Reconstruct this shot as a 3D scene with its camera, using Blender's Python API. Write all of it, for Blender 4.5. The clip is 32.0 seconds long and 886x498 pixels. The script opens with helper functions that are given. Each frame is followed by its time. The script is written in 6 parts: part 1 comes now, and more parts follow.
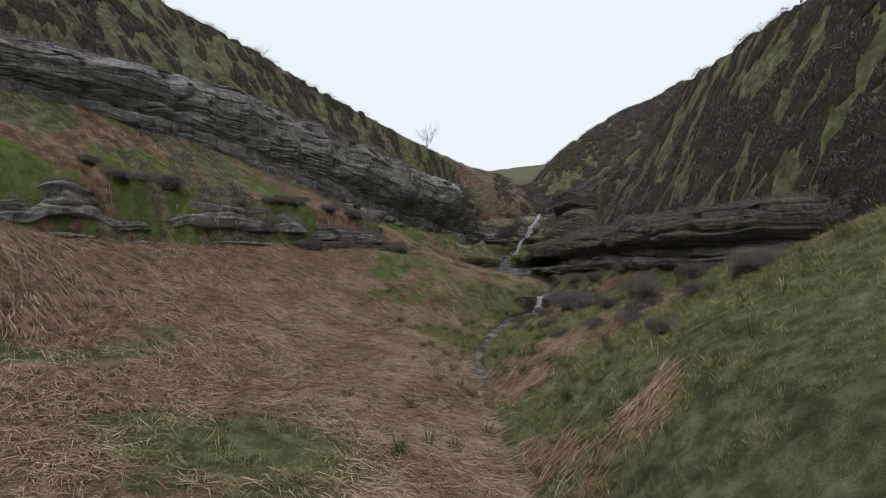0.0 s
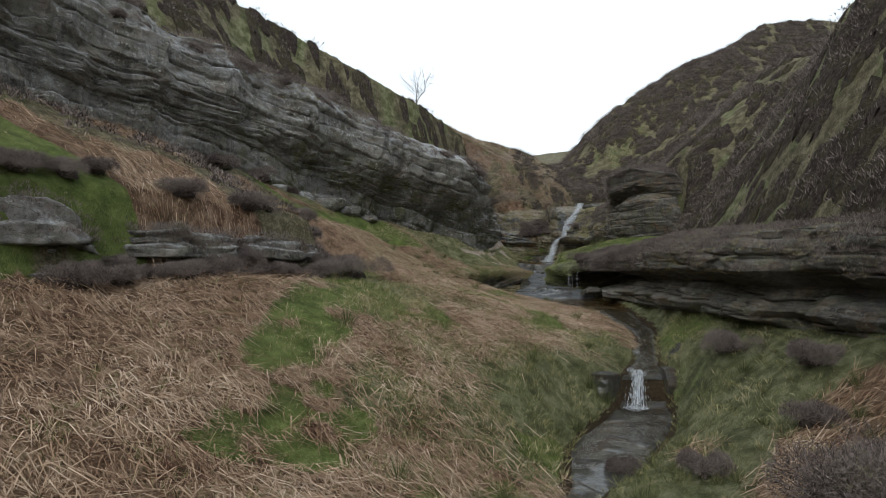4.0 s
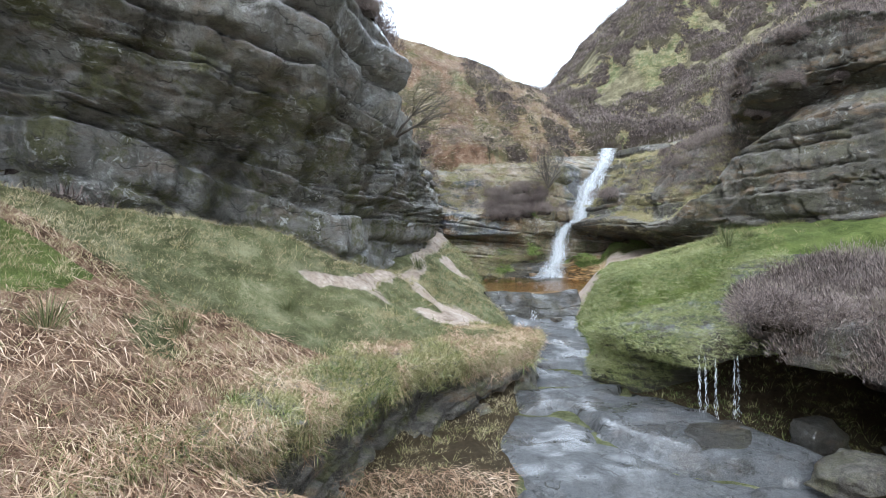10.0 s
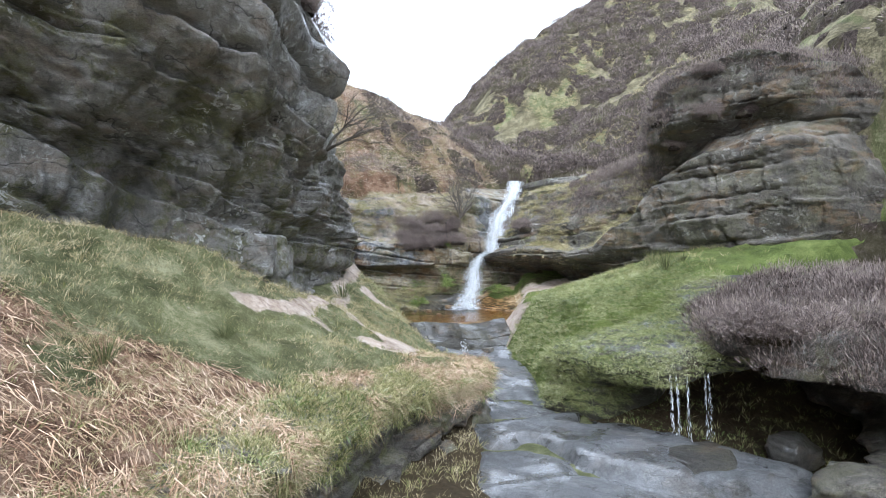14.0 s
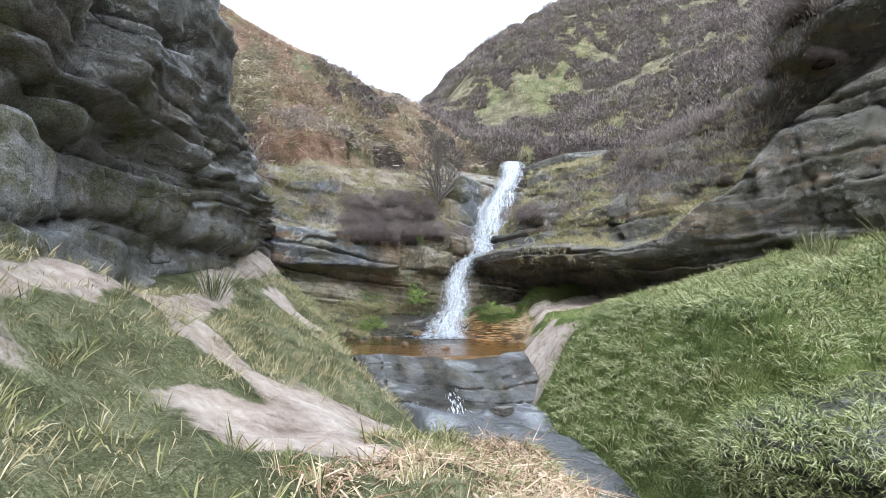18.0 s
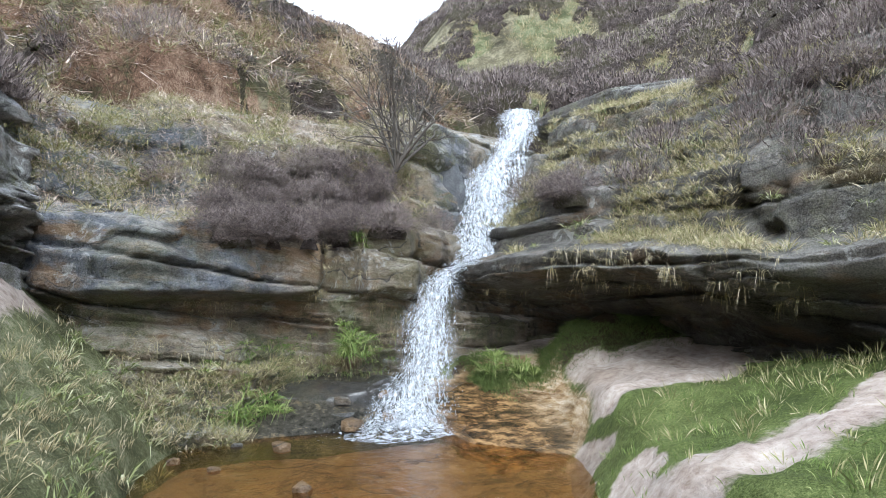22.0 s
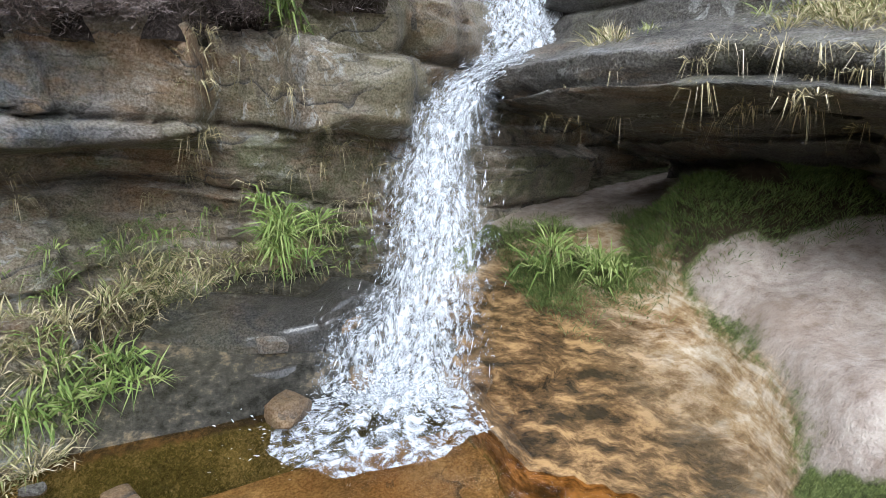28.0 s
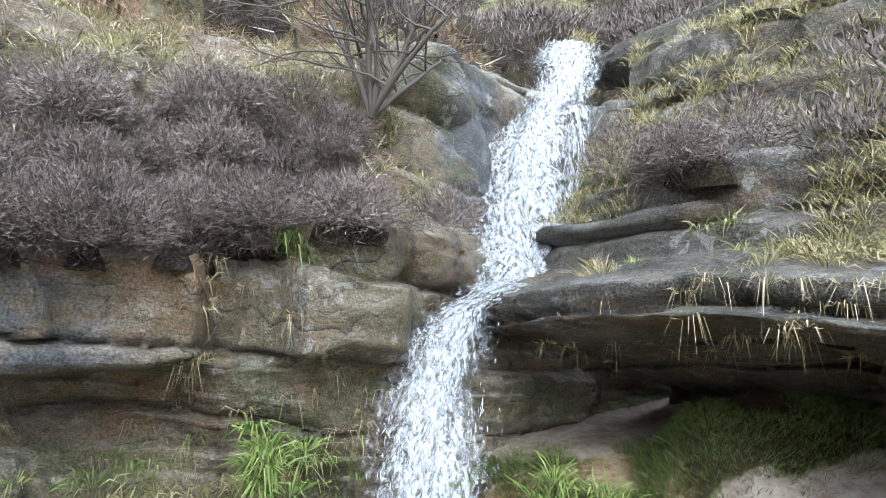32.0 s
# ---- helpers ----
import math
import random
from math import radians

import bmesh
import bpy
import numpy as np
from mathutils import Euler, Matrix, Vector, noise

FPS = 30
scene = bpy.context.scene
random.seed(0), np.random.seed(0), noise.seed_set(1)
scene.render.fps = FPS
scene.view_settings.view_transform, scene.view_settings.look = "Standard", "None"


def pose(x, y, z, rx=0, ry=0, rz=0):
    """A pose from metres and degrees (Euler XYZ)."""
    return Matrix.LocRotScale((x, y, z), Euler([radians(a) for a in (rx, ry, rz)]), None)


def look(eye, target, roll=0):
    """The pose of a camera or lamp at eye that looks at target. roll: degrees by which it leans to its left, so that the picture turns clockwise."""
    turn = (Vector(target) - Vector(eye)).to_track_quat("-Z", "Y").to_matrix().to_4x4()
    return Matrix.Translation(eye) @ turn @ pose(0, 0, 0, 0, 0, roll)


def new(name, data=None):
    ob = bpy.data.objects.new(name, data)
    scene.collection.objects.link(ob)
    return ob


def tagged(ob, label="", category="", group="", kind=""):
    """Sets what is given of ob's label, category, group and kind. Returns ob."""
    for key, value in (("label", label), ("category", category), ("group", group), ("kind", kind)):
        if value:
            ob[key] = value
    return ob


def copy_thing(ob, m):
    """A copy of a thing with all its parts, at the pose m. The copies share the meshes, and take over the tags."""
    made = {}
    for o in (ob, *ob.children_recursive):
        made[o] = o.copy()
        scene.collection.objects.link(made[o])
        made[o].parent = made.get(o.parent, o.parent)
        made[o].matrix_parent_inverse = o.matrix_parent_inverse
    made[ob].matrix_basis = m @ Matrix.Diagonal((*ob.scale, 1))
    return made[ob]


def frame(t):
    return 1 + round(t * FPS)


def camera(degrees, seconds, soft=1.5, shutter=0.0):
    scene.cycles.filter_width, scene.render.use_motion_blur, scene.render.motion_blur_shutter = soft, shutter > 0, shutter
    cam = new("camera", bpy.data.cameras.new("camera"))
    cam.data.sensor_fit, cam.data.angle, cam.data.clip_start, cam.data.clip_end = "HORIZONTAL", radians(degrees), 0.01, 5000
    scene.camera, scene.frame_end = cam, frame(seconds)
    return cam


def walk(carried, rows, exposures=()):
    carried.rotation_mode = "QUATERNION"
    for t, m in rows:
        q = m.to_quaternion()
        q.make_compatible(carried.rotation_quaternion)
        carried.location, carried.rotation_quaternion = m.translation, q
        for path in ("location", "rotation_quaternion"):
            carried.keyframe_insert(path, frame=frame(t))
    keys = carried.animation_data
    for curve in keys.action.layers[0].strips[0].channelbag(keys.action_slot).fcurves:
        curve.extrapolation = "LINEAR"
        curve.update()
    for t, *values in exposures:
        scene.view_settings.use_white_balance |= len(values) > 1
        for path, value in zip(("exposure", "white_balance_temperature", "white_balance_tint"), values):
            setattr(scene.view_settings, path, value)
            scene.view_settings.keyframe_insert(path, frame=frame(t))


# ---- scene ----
# Camera: seconds, eye, yaw to the left, pitch up, roll.
cam = camera(72.6, 32.0, soft=0.7)
PATH = [
    (0, -1.454, -9.421, 2.167, 0.52, -0.66, -0.32),
    (0.5, -1.617, -6.536, 2.151, 0.38, -0.53, -0.31),
    (1, -1.699, -3.880, 2.260, 0.30, -0.52, -0.27),
    (1.5, -1.820, -1.120, 2.484, 0.07, -0.69, -0.30),
    (2, -1.849, 1.793, 2.624, 0.00, -0.71, -0.42),
    (2.5, -1.836, 4.655, 2.749, -0.03, -0.79, -0.45),
    (4.5, -0.637, 21.130, 3.093, 1.41, -1.44, -0.64),
    (5, -0.170, 25.844, 2.938, 1.46, -1.31, -0.87),
    (5.5, 0.065, 30.315, 2.970, 1.14, -1.45, -1.01),
    (6, 0.180, 34.333, 2.967, 0.42, -1.57, -1.16),
    (6.5, 0.397, 37.854, 3.088, 0.00, -1.92, -1.03),
    (7, 0.621, 40.652, 3.178, 0.29, -2.38, -1.01),
    (7.5, 0.915, 43.431, 3.167, 1.00, -2.70, -1.19),
    (8, 1.143, 45.337, 3.125, 0.73, -2.92, -1.14),
    (8.5, 1.158, 46.627, 3.149, -0.93, -3.13, -1.08),
    (9, 1.194, 47.794, 3.144, -2.31, -3.20, -1.07),
    (9.5, 1.234, 49.066, 3.123, -3.70, -3.18, -1.19),
    (10, 1.447, 50.194, 3.086, -4.62, -3.22, -1.20),
    (10.5, 1.626, 51.089, 3.079, -5.55, -3.22, -1.13),
    (11, 1.751, 51.814, 3.045, -5.70, -2.97, -1.14),
    (11.5, 1.273, 51.821, 3.081, -8.90, -2.91, -0.95),
    (12, 0.826, 51.980, 3.058, -12.17, -2.56, -0.71),
    (12.5, 0.644, 51.834, 2.777, -13.88, -1.30, -0.96),
    (13, 0.365, 51.873, 2.693, -15.15, -0.40, -0.99),
    (13.5, 0.143, 51.816, 2.646, -15.97, 0.10, -0.97),
    (14, -0.028, 51.742, 2.556, -16.74, 0.65, -0.99),
    (14.5, 0.035, 52.388, 2.561, -17.30, 1.06, -1.23),
    (16.5, 1.072, 57.158, 1.253, -19.58, 4.04, 1.15),
    (17, 1.469, 58.309, 1.301, -20.10, 4.19, 1.03),
    (17.5, 1.819, 59.323, 1.384, -20.50, 4.27, 0.76),
    (18, 2.163, 60.377, 1.478, -21.05, 4.32, 0.83),
    (18.5, 2.571, 61.415, 1.580, -21.71, 4.29, 0.93),
    (19, 2.933, 62.365, 1.671, -22.30, 4.25, 0.93),
    (19.5, 3.349, 63.331, 1.782, -22.51, 4.16, 0.88),
    (20, 3.790, 64.251, 1.862, -22.56, 4.19, 0.75),
    (20.5, 4.086, 65.091, 1.988, -23.01, 3.94, 0.77),
    (21, 4.459, 65.913, 2.078, -23.04, 3.82, 0.45),
    (21.5, 4.922, 66.743, 2.166, -22.73, 3.76, 0.19),
    (22, 5.272, 67.683, 2.250, -23.07, 3.72, 0.14),
    (22.5, 5.606, 68.605, 2.363, -23.48, 3.45, 0.15),
    (23, 5.942, 69.446, 2.464, -23.54, 3.07, 0.34),
    (23.5, 6.335, 70.352, 2.522, -23.29, 2.93, 0.39),
    (24, 6.671, 71.146, 2.616, -23.06, 2.39, 0.23),
    (24.5, 6.836, 71.769, 2.716, -23.61, 1.69, 0.45),
    (26.5, 6.839, 71.955, 2.701, -23.99, -7.87, 0.41),
    (27, 6.852, 71.952, 2.694, -23.94, -10.93, 0.38),
    (27.5, 6.849, 71.957, 2.689, -23.99, -14.23, 0.40),
    (28, 6.859, 71.966, 2.685, -23.95, -17.49, 0.41),
    (28.5, 6.869, 71.972, 2.692, -23.97, -19.43, 0.43),
    (29, 6.867, 71.983, 2.694, -23.98, -19.07, 0.51),
    (29.5, 6.876, 71.991, 2.706, -23.94, -16.94, 0.56),
    (30, 6.882, 71.994, 2.713, -23.93, -13.56, 0.58),
    (30.5, 6.886, 72.005, 2.717, -24.01, -9.62, 0.72),
    (31, 6.892, 72.014, 2.726, -24.00, -5.61, 0.71),
    (31.5, 6.899, 72.005, 2.761, -23.84, -1.52, 0.78),
    (32, 6.876, 72.000, 2.742, -24.05, 3.00, 0.86),
]


def heading(t, x, y, z, yaw, pitch, roll):
    a, b = radians(yaw), radians(pitch)
    ahead = Vector((-math.sin(a) * math.cos(b), math.cos(a) * math.cos(b), math.sin(b)))
    eye = Vector((x, y, z))
    return t, look(eye, eye + 2 * ahead, roll)


walk(cam, [heading(*row) for row in PATH], [(0, -1.26, 6950, 9), (2.5, -1.2, 6950, 9), (4.5, -0.78, 6700, 9), (5.2, -0.5, 6500, 10), (6, 0.0, 6500, 10), (7, 0.25, 6350, 9), (8, 0.45, 6250, 8), (10, 0.65, 6250, 10), (12, 0.82, 6200, 12), (21, 0.82, 6150, 11), (24, 1.05, 6100, 10), (27, 1.0, 6300, 12), (29, 0.95, 6300, 13), (32, 1.15, 6150, 10)])

# ---- light: a bright overcast sky ----
world = bpy.data.worlds.new("overcast_sky")
scene.world = world
world.use_nodes = True
wn, wl = world.node_tree.nodes, world.node_tree.links
sky = wn.new("ShaderNodeTexSky")
sky.sky_type = "NISHITA"
sky.sun_disc = False
sky.sun_elevation, sky.sun_rotation = radians(39), radians(198)
sky.dust_density, sky.air_density = 4.0, 1.5
veil = wn.new("ShaderNodeMix")
veil.data_type = "RGBA"
veil.inputs[0].default_value = 0.9
veil.inputs[7].default_value = (14.0, 15.7, 17.9, 1)
wl.new(sky.outputs[0], veil.inputs[6])
wl.new(veil.outputs[2], wn["Background"].inputs[0])
wn["Background"].inputs[1].default_value = 0.15

sun = new("sun", bpy.data.lights.new("sun", "SUN"))
sun.data.energy, sun.data.angle, sun.data.color = 1.4, radians(30), (0.93, 0.985, 1.0)
sun.matrix_world = look((-13, -40, 34), (0, 0, 0))

# ---- helpers for surfaces ----
RNG = np.random.default_rng(7)


def lattice(i, j, k, seed):
    n = (i * 374761393 + j * 668265263 + k * 2147483647 + seed * 974634777).astype(np.int64)
    n = (n ^ (n >> 13)) * 1274126177
    n = n ^ (n >> 16)
    return (n & 0xFFFF) / 65535.0


def value_noise(x, y, z, seed):
    xi, yi, zi = np.floor(x).astype(np.int64), np.floor(y).astype(np.int64), np.floor(z).astype(np.int64)
    u, v, w = x - xi, y - yi, z - zi
    u, v, w = u * u * (3 - 2 * u), v * v * (3 - 2 * v), w * w * (3 - 2 * w)
    out = 0
    for a in (0, 1):
        for b in (0, 1):
            for c in (0, 1):
                out = out + lattice(xi + a, yi + b, zi + c, seed) * (u if a else 1 - u) * (v if b else 1 - v) * (w if c else 1 - w)
    return out * 2 - 1


def fbm(x, y, z=0.0, size=1.0, octaves=4, seed=0):
    """Noise between about -1 and 1 whose largest lumps are size metres across."""
    x, y, z = np.broadcast_arrays(np.asarray(x, float) / size, np.asarray(y, float) / size, np.asarray(z, float) / size)
    out, amp = 0, 0.55
    for o in range(octaves):
        out = out + amp * value_noise(x + 17.3 * o, y - 9.1 * o, z + 4.7 * o, seed + o)
        x, y, z, amp = x * 2.03, y * 2.03, z * 2.03, amp * 0.5
    return out


def step(a, b, v):
    t = np.clip((v - a) / (b - a), 0, 1)
    return t * t * (3 - 2 * t)


def table(text):
    """A function of one variable from short rows of 'at:value'."""
    pairs = [tuple(float(v) for v in item.split(":")) for item in text.split()]
    xs, vs = zip(*pairs)
    return lambda v: np.interp(v, xs, vs)


def mesh_object(name, verts, faces, material, smooth=True, parent=None, label=""):
    """One mesh object from arrays of corners and equal-sided faces."""
    verts, faces = np.asarray(verts, np.float32), np.asarray(faces, np.int32)
    me = bpy.data.meshes.new(name)
    me.vertices.add(len(verts))
    me.vertices.foreach_set("co", verts.ravel())
    n = faces.shape[1]
    me.loops.add(faces.size)
    me.loops.foreach_set("vertex_index", faces.ravel())
    me.polygons.add(len(faces))
    me.polygons.foreach_set("loop_start", np.arange(0, faces.size, n, dtype=np.int32))
    me.polygons.foreach_set("loop_total", np.full(len(faces), n, np.int32))
    me.polygons.foreach_set("use_smooth", np.full(len(faces), smooth))
    me.update(calc_edges=True)
    for m in material if isinstance(material, (list, tuple)) else [material]:
        me.materials.append(m)
    ob = new(name, me)
    if parent is not None:
        ob.parent = parent
        ob.matrix_parent_inverse = parent.matrix_world.inverted()
    if label:
        tagged(ob, label)
    return ob


def grid_faces(rows, cols):
    a = (np.arange(rows - 1)[:, None] * cols + np.arange(cols - 1)[None]).ravel()
    return np.stack([a, a + 1, a + cols + 1, a + cols], 1)


def mask(ob, name, values):
    """Stores where a kind of cover grows, for the material."""
    layer = ob.data.attributes.new(name, "FLOAT", "POINT")
    layer.data.foreach_set("value", np.asarray(values, np.float32).ravel())


def empty(name, at, label, category, group="", kind=""):
    ob = new(name)
    ob.location = at
    bpy.context.view_layer.update()
    return tagged(ob, label, category, group, kind)


def strips(base, way, length, width, droop=0.0, rng=RNG, flat=False, spike=False):
    """Narrow leaves or stems as arrays of corners and faces: bent kites, or plain spikes of three corners."""
    n = len(base)
    way = way / np.linalg.norm(way, axis=1, keepdims=True)
    side = np.cross(way, rng.normal(0, 1, (n, 3)) if not flat else np.tile((0.0, 0.0, 1.0), (n, 1)) + rng.normal(0, 0.3, (n, 3)))
    side /= np.linalg.norm(side, axis=1, keepdims=True) + 1e-9
    L, W = np.asarray(length)[:, None], np.asarray(width)[:, None]
    fall = np.array([0, 0, -1.0]) * (np.asarray(droop) * np.ones(n))[:, None] * L
    tip = base + way * L + fall
    if spike:
        v = np.stack([base - side * W, base + side * W, tip], 1).reshape(-1, 3)
        return v, np.arange(3 * n).reshape(-1, 3)
    mid = base + way * L * 0.45 + fall * 0.15
    v = np.stack([base, mid + side * W, tip, mid - side * W], 1).reshape(-1, 3)
    return v, np.arange(4 * n).reshape(-1, 4)
# ---- materials ----
class Nodes:
    """Short words for building a node material."""

    def __init__(self, name, roughness=0.85, specular=0.3):
        self.mat = bpy.data.materials.new(name)
        self.mat.use_nodes = True
        self.tree = self.mat.node_tree
        self.bsdf = self.tree.nodes["Principled BSDF"]
        self.bsdf.inputs["Roughness"].default_value = roughness
        self.bsdf.inputs["Specular IOR Level"].default_value = specular
        self.coords = self.add("ShaderNodeNewGeometry").outputs["Position"]

    def add(self, kind):
        return self.tree.nodes.new(kind)

    def link(self, a, b):
        self.tree.links.new(a, b)

    def put(self, socket, value):
        if hasattr(value, "links"):
            self.link(value, socket)
        elif hasattr(value, "__len__"):
            socket.default_value = (*value, 1.0) if len(value) == 3 and socket.type == "RGBA" else value
        else:
            socket.default_value = value

    def noise(self, scale, detail=4.0, rough=0.6, squash=None, twist=0.0, turn=0.0):
        n = self.add("ShaderNodeTexNoise")
        n.inputs["Scale"].default_value, n.inputs["Detail"].default_value = scale, detail
        n.inputs["Roughness"].default_value, n.inputs["Distortion"].default_value = rough, twist
        src = self.coords
        if squash is not None:
            m = self.add("ShaderNodeMapping")
            m.inputs["Scale"].default_value = squash
            m.inputs["Rotation"].default_value = (0, 0, turn)
            self.link(src, m.inputs["Vector"])
            src = m.outputs[0]
        self.link(src, n.inputs["Vector"])
        return n.outputs["Fac"]

    def field(self, name):
        n = self.add("ShaderNodeAttribute")
        n.attribute_name = name
        return n.outputs["Fac"]

    def span(self, value, a, b, lo=0.0, hi=1.0):
        n = self.add("ShaderNodeMapRange")
        n.interpolation_type = "SMOOTHSTEP"
        self.put(n.inputs[0], value)
        for i, v in enumerate((a, b, lo, hi)):
            n.inputs[i + 1].default_value = v
        return n.outputs[0]

    def calc(self, op, a, b=0.0):
        n = self.add("ShaderNodeMath")
        n.operation = op
        self.put(n.inputs[0], a)
        self.put(n.inputs[1], b)
        return n.outputs[0]

    def ramp(self, value, *stops):
        n = self.add("ShaderNodeValToRGB")
        el = n.color_ramp.elements
        while len(el) < len(stops):
            el.new(0.5)
        for e, (at, c) in zip(el, stops):
            e.position, e.color = at, (*c, 1)
        self.put(n.inputs[0], value)
        return n.outputs[0]

    def mix(self, f, a, b, blend="MIX"):
        n = self.add("ShaderNodeMix")
        n.data_type, n.blend_type = "RGBA", blend
        self.put(n.inputs[0], f)
        self.put(n.inputs[6], a)
        self.put(n.inputs[7], b)
        return n.outputs[2]

    def up(self):
        g = self.add("ShaderNodeNewGeometry")
        s = self.add("ShaderNodeSeparateXYZ")
        self.link(g.outputs["Normal"], s.inputs[0])
        return s.outputs[2]

    def island(self):
        return self.add("ShaderNodeNewGeometry").outputs["Random Per Island"]

    def each(self):
        return self.add("ShaderNodeObjectInfo").outputs["Random"]

    def done(self, color, rough=None, bump=None, strength=0.5, depth=0.02):
        self.put(self.bsdf.inputs["Base Color"], color)
        if rough is not None:
            self.put(self.bsdf.inputs["Roughness"], rough)
        if bump is not None:
            n = self.add("ShaderNodeBump")
            n.inputs["Strength"].default_value, n.inputs["Distance"].default_value = strength, depth
            self.link(bump, n.inputs["Height"])
            self.link(n.outputs[0], self.bsdf.inputs["Normal"])
        return self.mat


def rock_material(name, dark, mid, pale, lichen=0.5, moss=0.4, wet=0.0, ochre=0.25, lit_top=0.3, relief=1.0, tilt=(0.06, 0.1, 1.0)):
    """Bedded gritstone: broken layers, stains, lichen and damp, with masks for blue, mossy, ochre and wet parts."""
    m = Nodes(name, 0.8, 0.4)
    warp = m.noise(0.55, 4, 0.6)
    big = m.noise(0.7, 5, 0.65)
    patch = m.noise(2.3, 6, 0.7, twist=0.6)
    fine = m.noise(9.0, 6, 0.75)
    grain = m.noise(60.0, 4, 0.7)
    level = m.add("ShaderNodeVectorMath")
    level.operation = "DOT_PRODUCT"
    m.link(m.coords, level.inputs[0])
    level.inputs[1].default_value = tilt
    height = level.outputs["Value"]
    lay = m.calc("FRACT", m.calc("ADD", m.calc("MULTIPLY", height, 2.4), m.calc("MULTIPLY", warp, 4.5)))
    lay2 = m.calc("FRACT", m.calc("ADD", m.calc("MULTIPLY", height, 8.5), m.calc("ADD", m.calc("MULTIPLY", warp, 9.0), m.calc("MULTIPLY", patch, 1.6))))
    come = m.span(m.noise(1.1, 4, 0.6), 0.44, 0.56)
    joint = m.calc("MULTIPLY", m.span(lay, 0.0, 0.12, 1.0, 0.0), come)
    joint2 = m.calc("MULTIPLY", m.span(lay2, 0.0, 0.22, 1.0, 0.0), m.span(patch, 0.45, 0.6))
    tone = m.calc("ADD", m.calc("MULTIPLY", big, 0.4), m.calc("ADD", m.calc("MULTIPLY", patch, 0.35), m.calc("MULTIPLY", fine, 0.25)))
    color = m.ramp(tone, (0.4, dark), (0.48, mid), (0.54, mid), (0.63, pale))
    color = m.mix(m.field("blue"), color, m.ramp(tone, (0.4, (0.06, 0.07, 0.085)), (0.52, (0.17, 0.19, 0.225)), (0.64, (0.33, 0.35, 0.38))))
    rust = m.calc("MULTIPLY", m.span(m.noise(0.9, 5, 0.65, squash=(1, 1, 2.2), twist=0.5), 0.5, 0.64), ochre)
    color = m.mix(rust, color, (0.27, 0.15, 0.06))
    green = m.calc("MULTIPLY", m.span(m.noise(1.0, 6, 0.75), 0.46, 0.6), m.calc("MINIMUM", m.calc("ADD", m.field("mossy"), moss), 1.0))
    color = m.mix(green, color, m.mix(fine, (0.04, 0.05, 0.014), (0.21, 0.2, 0.07)))
    # Upward faces are painted paler, as if lit and glistening under the sky.
    top = m.calc("MULTIPLY", m.span(m.up(), 0.3, 0.8), m.calc("MULTIPLY", lit_top, m.span(patch, 0.4, 0.6)))
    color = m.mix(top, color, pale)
    spots = m.calc("MULTIPLY", m.span(m.noise(5.0, 6, 0.7, twist=0.8), 0.55, 0.6), m.span(m.noise(0.55, 4, 0.6), 0.48, 0.58))
    color = m.mix(m.calc("MULTIPLY", spots, lichen), color, (0.6, 0.6, 0.56))
    streak = m.span(m.noise(2.6, 5, 0.65, squash=(1, 1, 0.14)), 0.5, 0.64)
    color = m.mix(m.calc("MULTIPLY", streak, 0.55), color, dark)
    color = m.mix(m.calc("MULTIPLY", joint, 0.85), color, (0.012, 0.011, 0.009))
    color = m.mix(m.calc("MULTIPLY", joint2, 0.6), color, (0.02, 0.018, 0.014))
    color = m.mix(m.span(grain, 0.35, 0.65), m.mix(0.4, color, (0.0, 0.0, 0.0)), m.mix(0.12, color, (0.7, 0.66, 0.6)))
    damp = m.calc("MINIMUM", m.calc("ADD", m.field("wetness"), wet), 1.0)
    color = m.mix(m.calc("MULTIPLY", damp, 0.45), color, m.mix(0.75, color, (0.01, 0.008, 0.005)))
    bump = m.calc("ADD", m.calc("ADD", m.calc("MULTIPLY", m.calc("MULTIPLY", lay, come), 0.55), m.calc("MULTIPLY", lay2, 0.16)), m.calc("ADD", m.calc("ADD", m.calc("MULTIPLY", fine, 1.05), m.calc("MULTIPLY", patch, 0.7)), m.calc("MULTIPLY", grain, 0.22)))
    seep = m.span(m.noise(1.3, 4, 0.6, squash=(1, 1, 0.4)), 0.42, 0.6)
    rough = m.calc("SUBTRACT", 0.82, m.calc("MULTIPLY", m.calc("MULTIPLY", seep, damp), 0.6))
    m.put(m.bsdf.inputs["Coat Weight"], m.calc("MULTIPLY", m.calc("MULTIPLY", seep, damp), 0.9))
    m.bsdf.inputs["Coat Roughness"].default_value = 0.14
    return m.done(color, rough, bump, 1.0, 0.1 * relief)


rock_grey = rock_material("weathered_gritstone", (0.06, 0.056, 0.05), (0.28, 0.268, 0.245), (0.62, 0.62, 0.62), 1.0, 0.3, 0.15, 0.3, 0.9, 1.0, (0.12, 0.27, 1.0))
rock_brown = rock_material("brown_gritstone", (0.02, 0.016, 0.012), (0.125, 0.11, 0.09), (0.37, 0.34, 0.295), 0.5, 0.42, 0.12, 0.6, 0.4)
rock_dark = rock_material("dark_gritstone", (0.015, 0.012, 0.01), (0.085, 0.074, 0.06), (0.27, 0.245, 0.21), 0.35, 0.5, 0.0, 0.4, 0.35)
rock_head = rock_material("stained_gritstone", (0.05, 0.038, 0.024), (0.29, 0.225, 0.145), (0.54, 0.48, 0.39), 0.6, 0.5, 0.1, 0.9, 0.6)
rock_wet = rock_material("wet_gritstone", (0.012, 0.011, 0.009), (0.045, 0.04, 0.032), (0.12, 0.11, 0.09), 0.0, 0.3, 0.9, 0.3, 0.0, 1.0, (0.25, 0.4, 1.0))
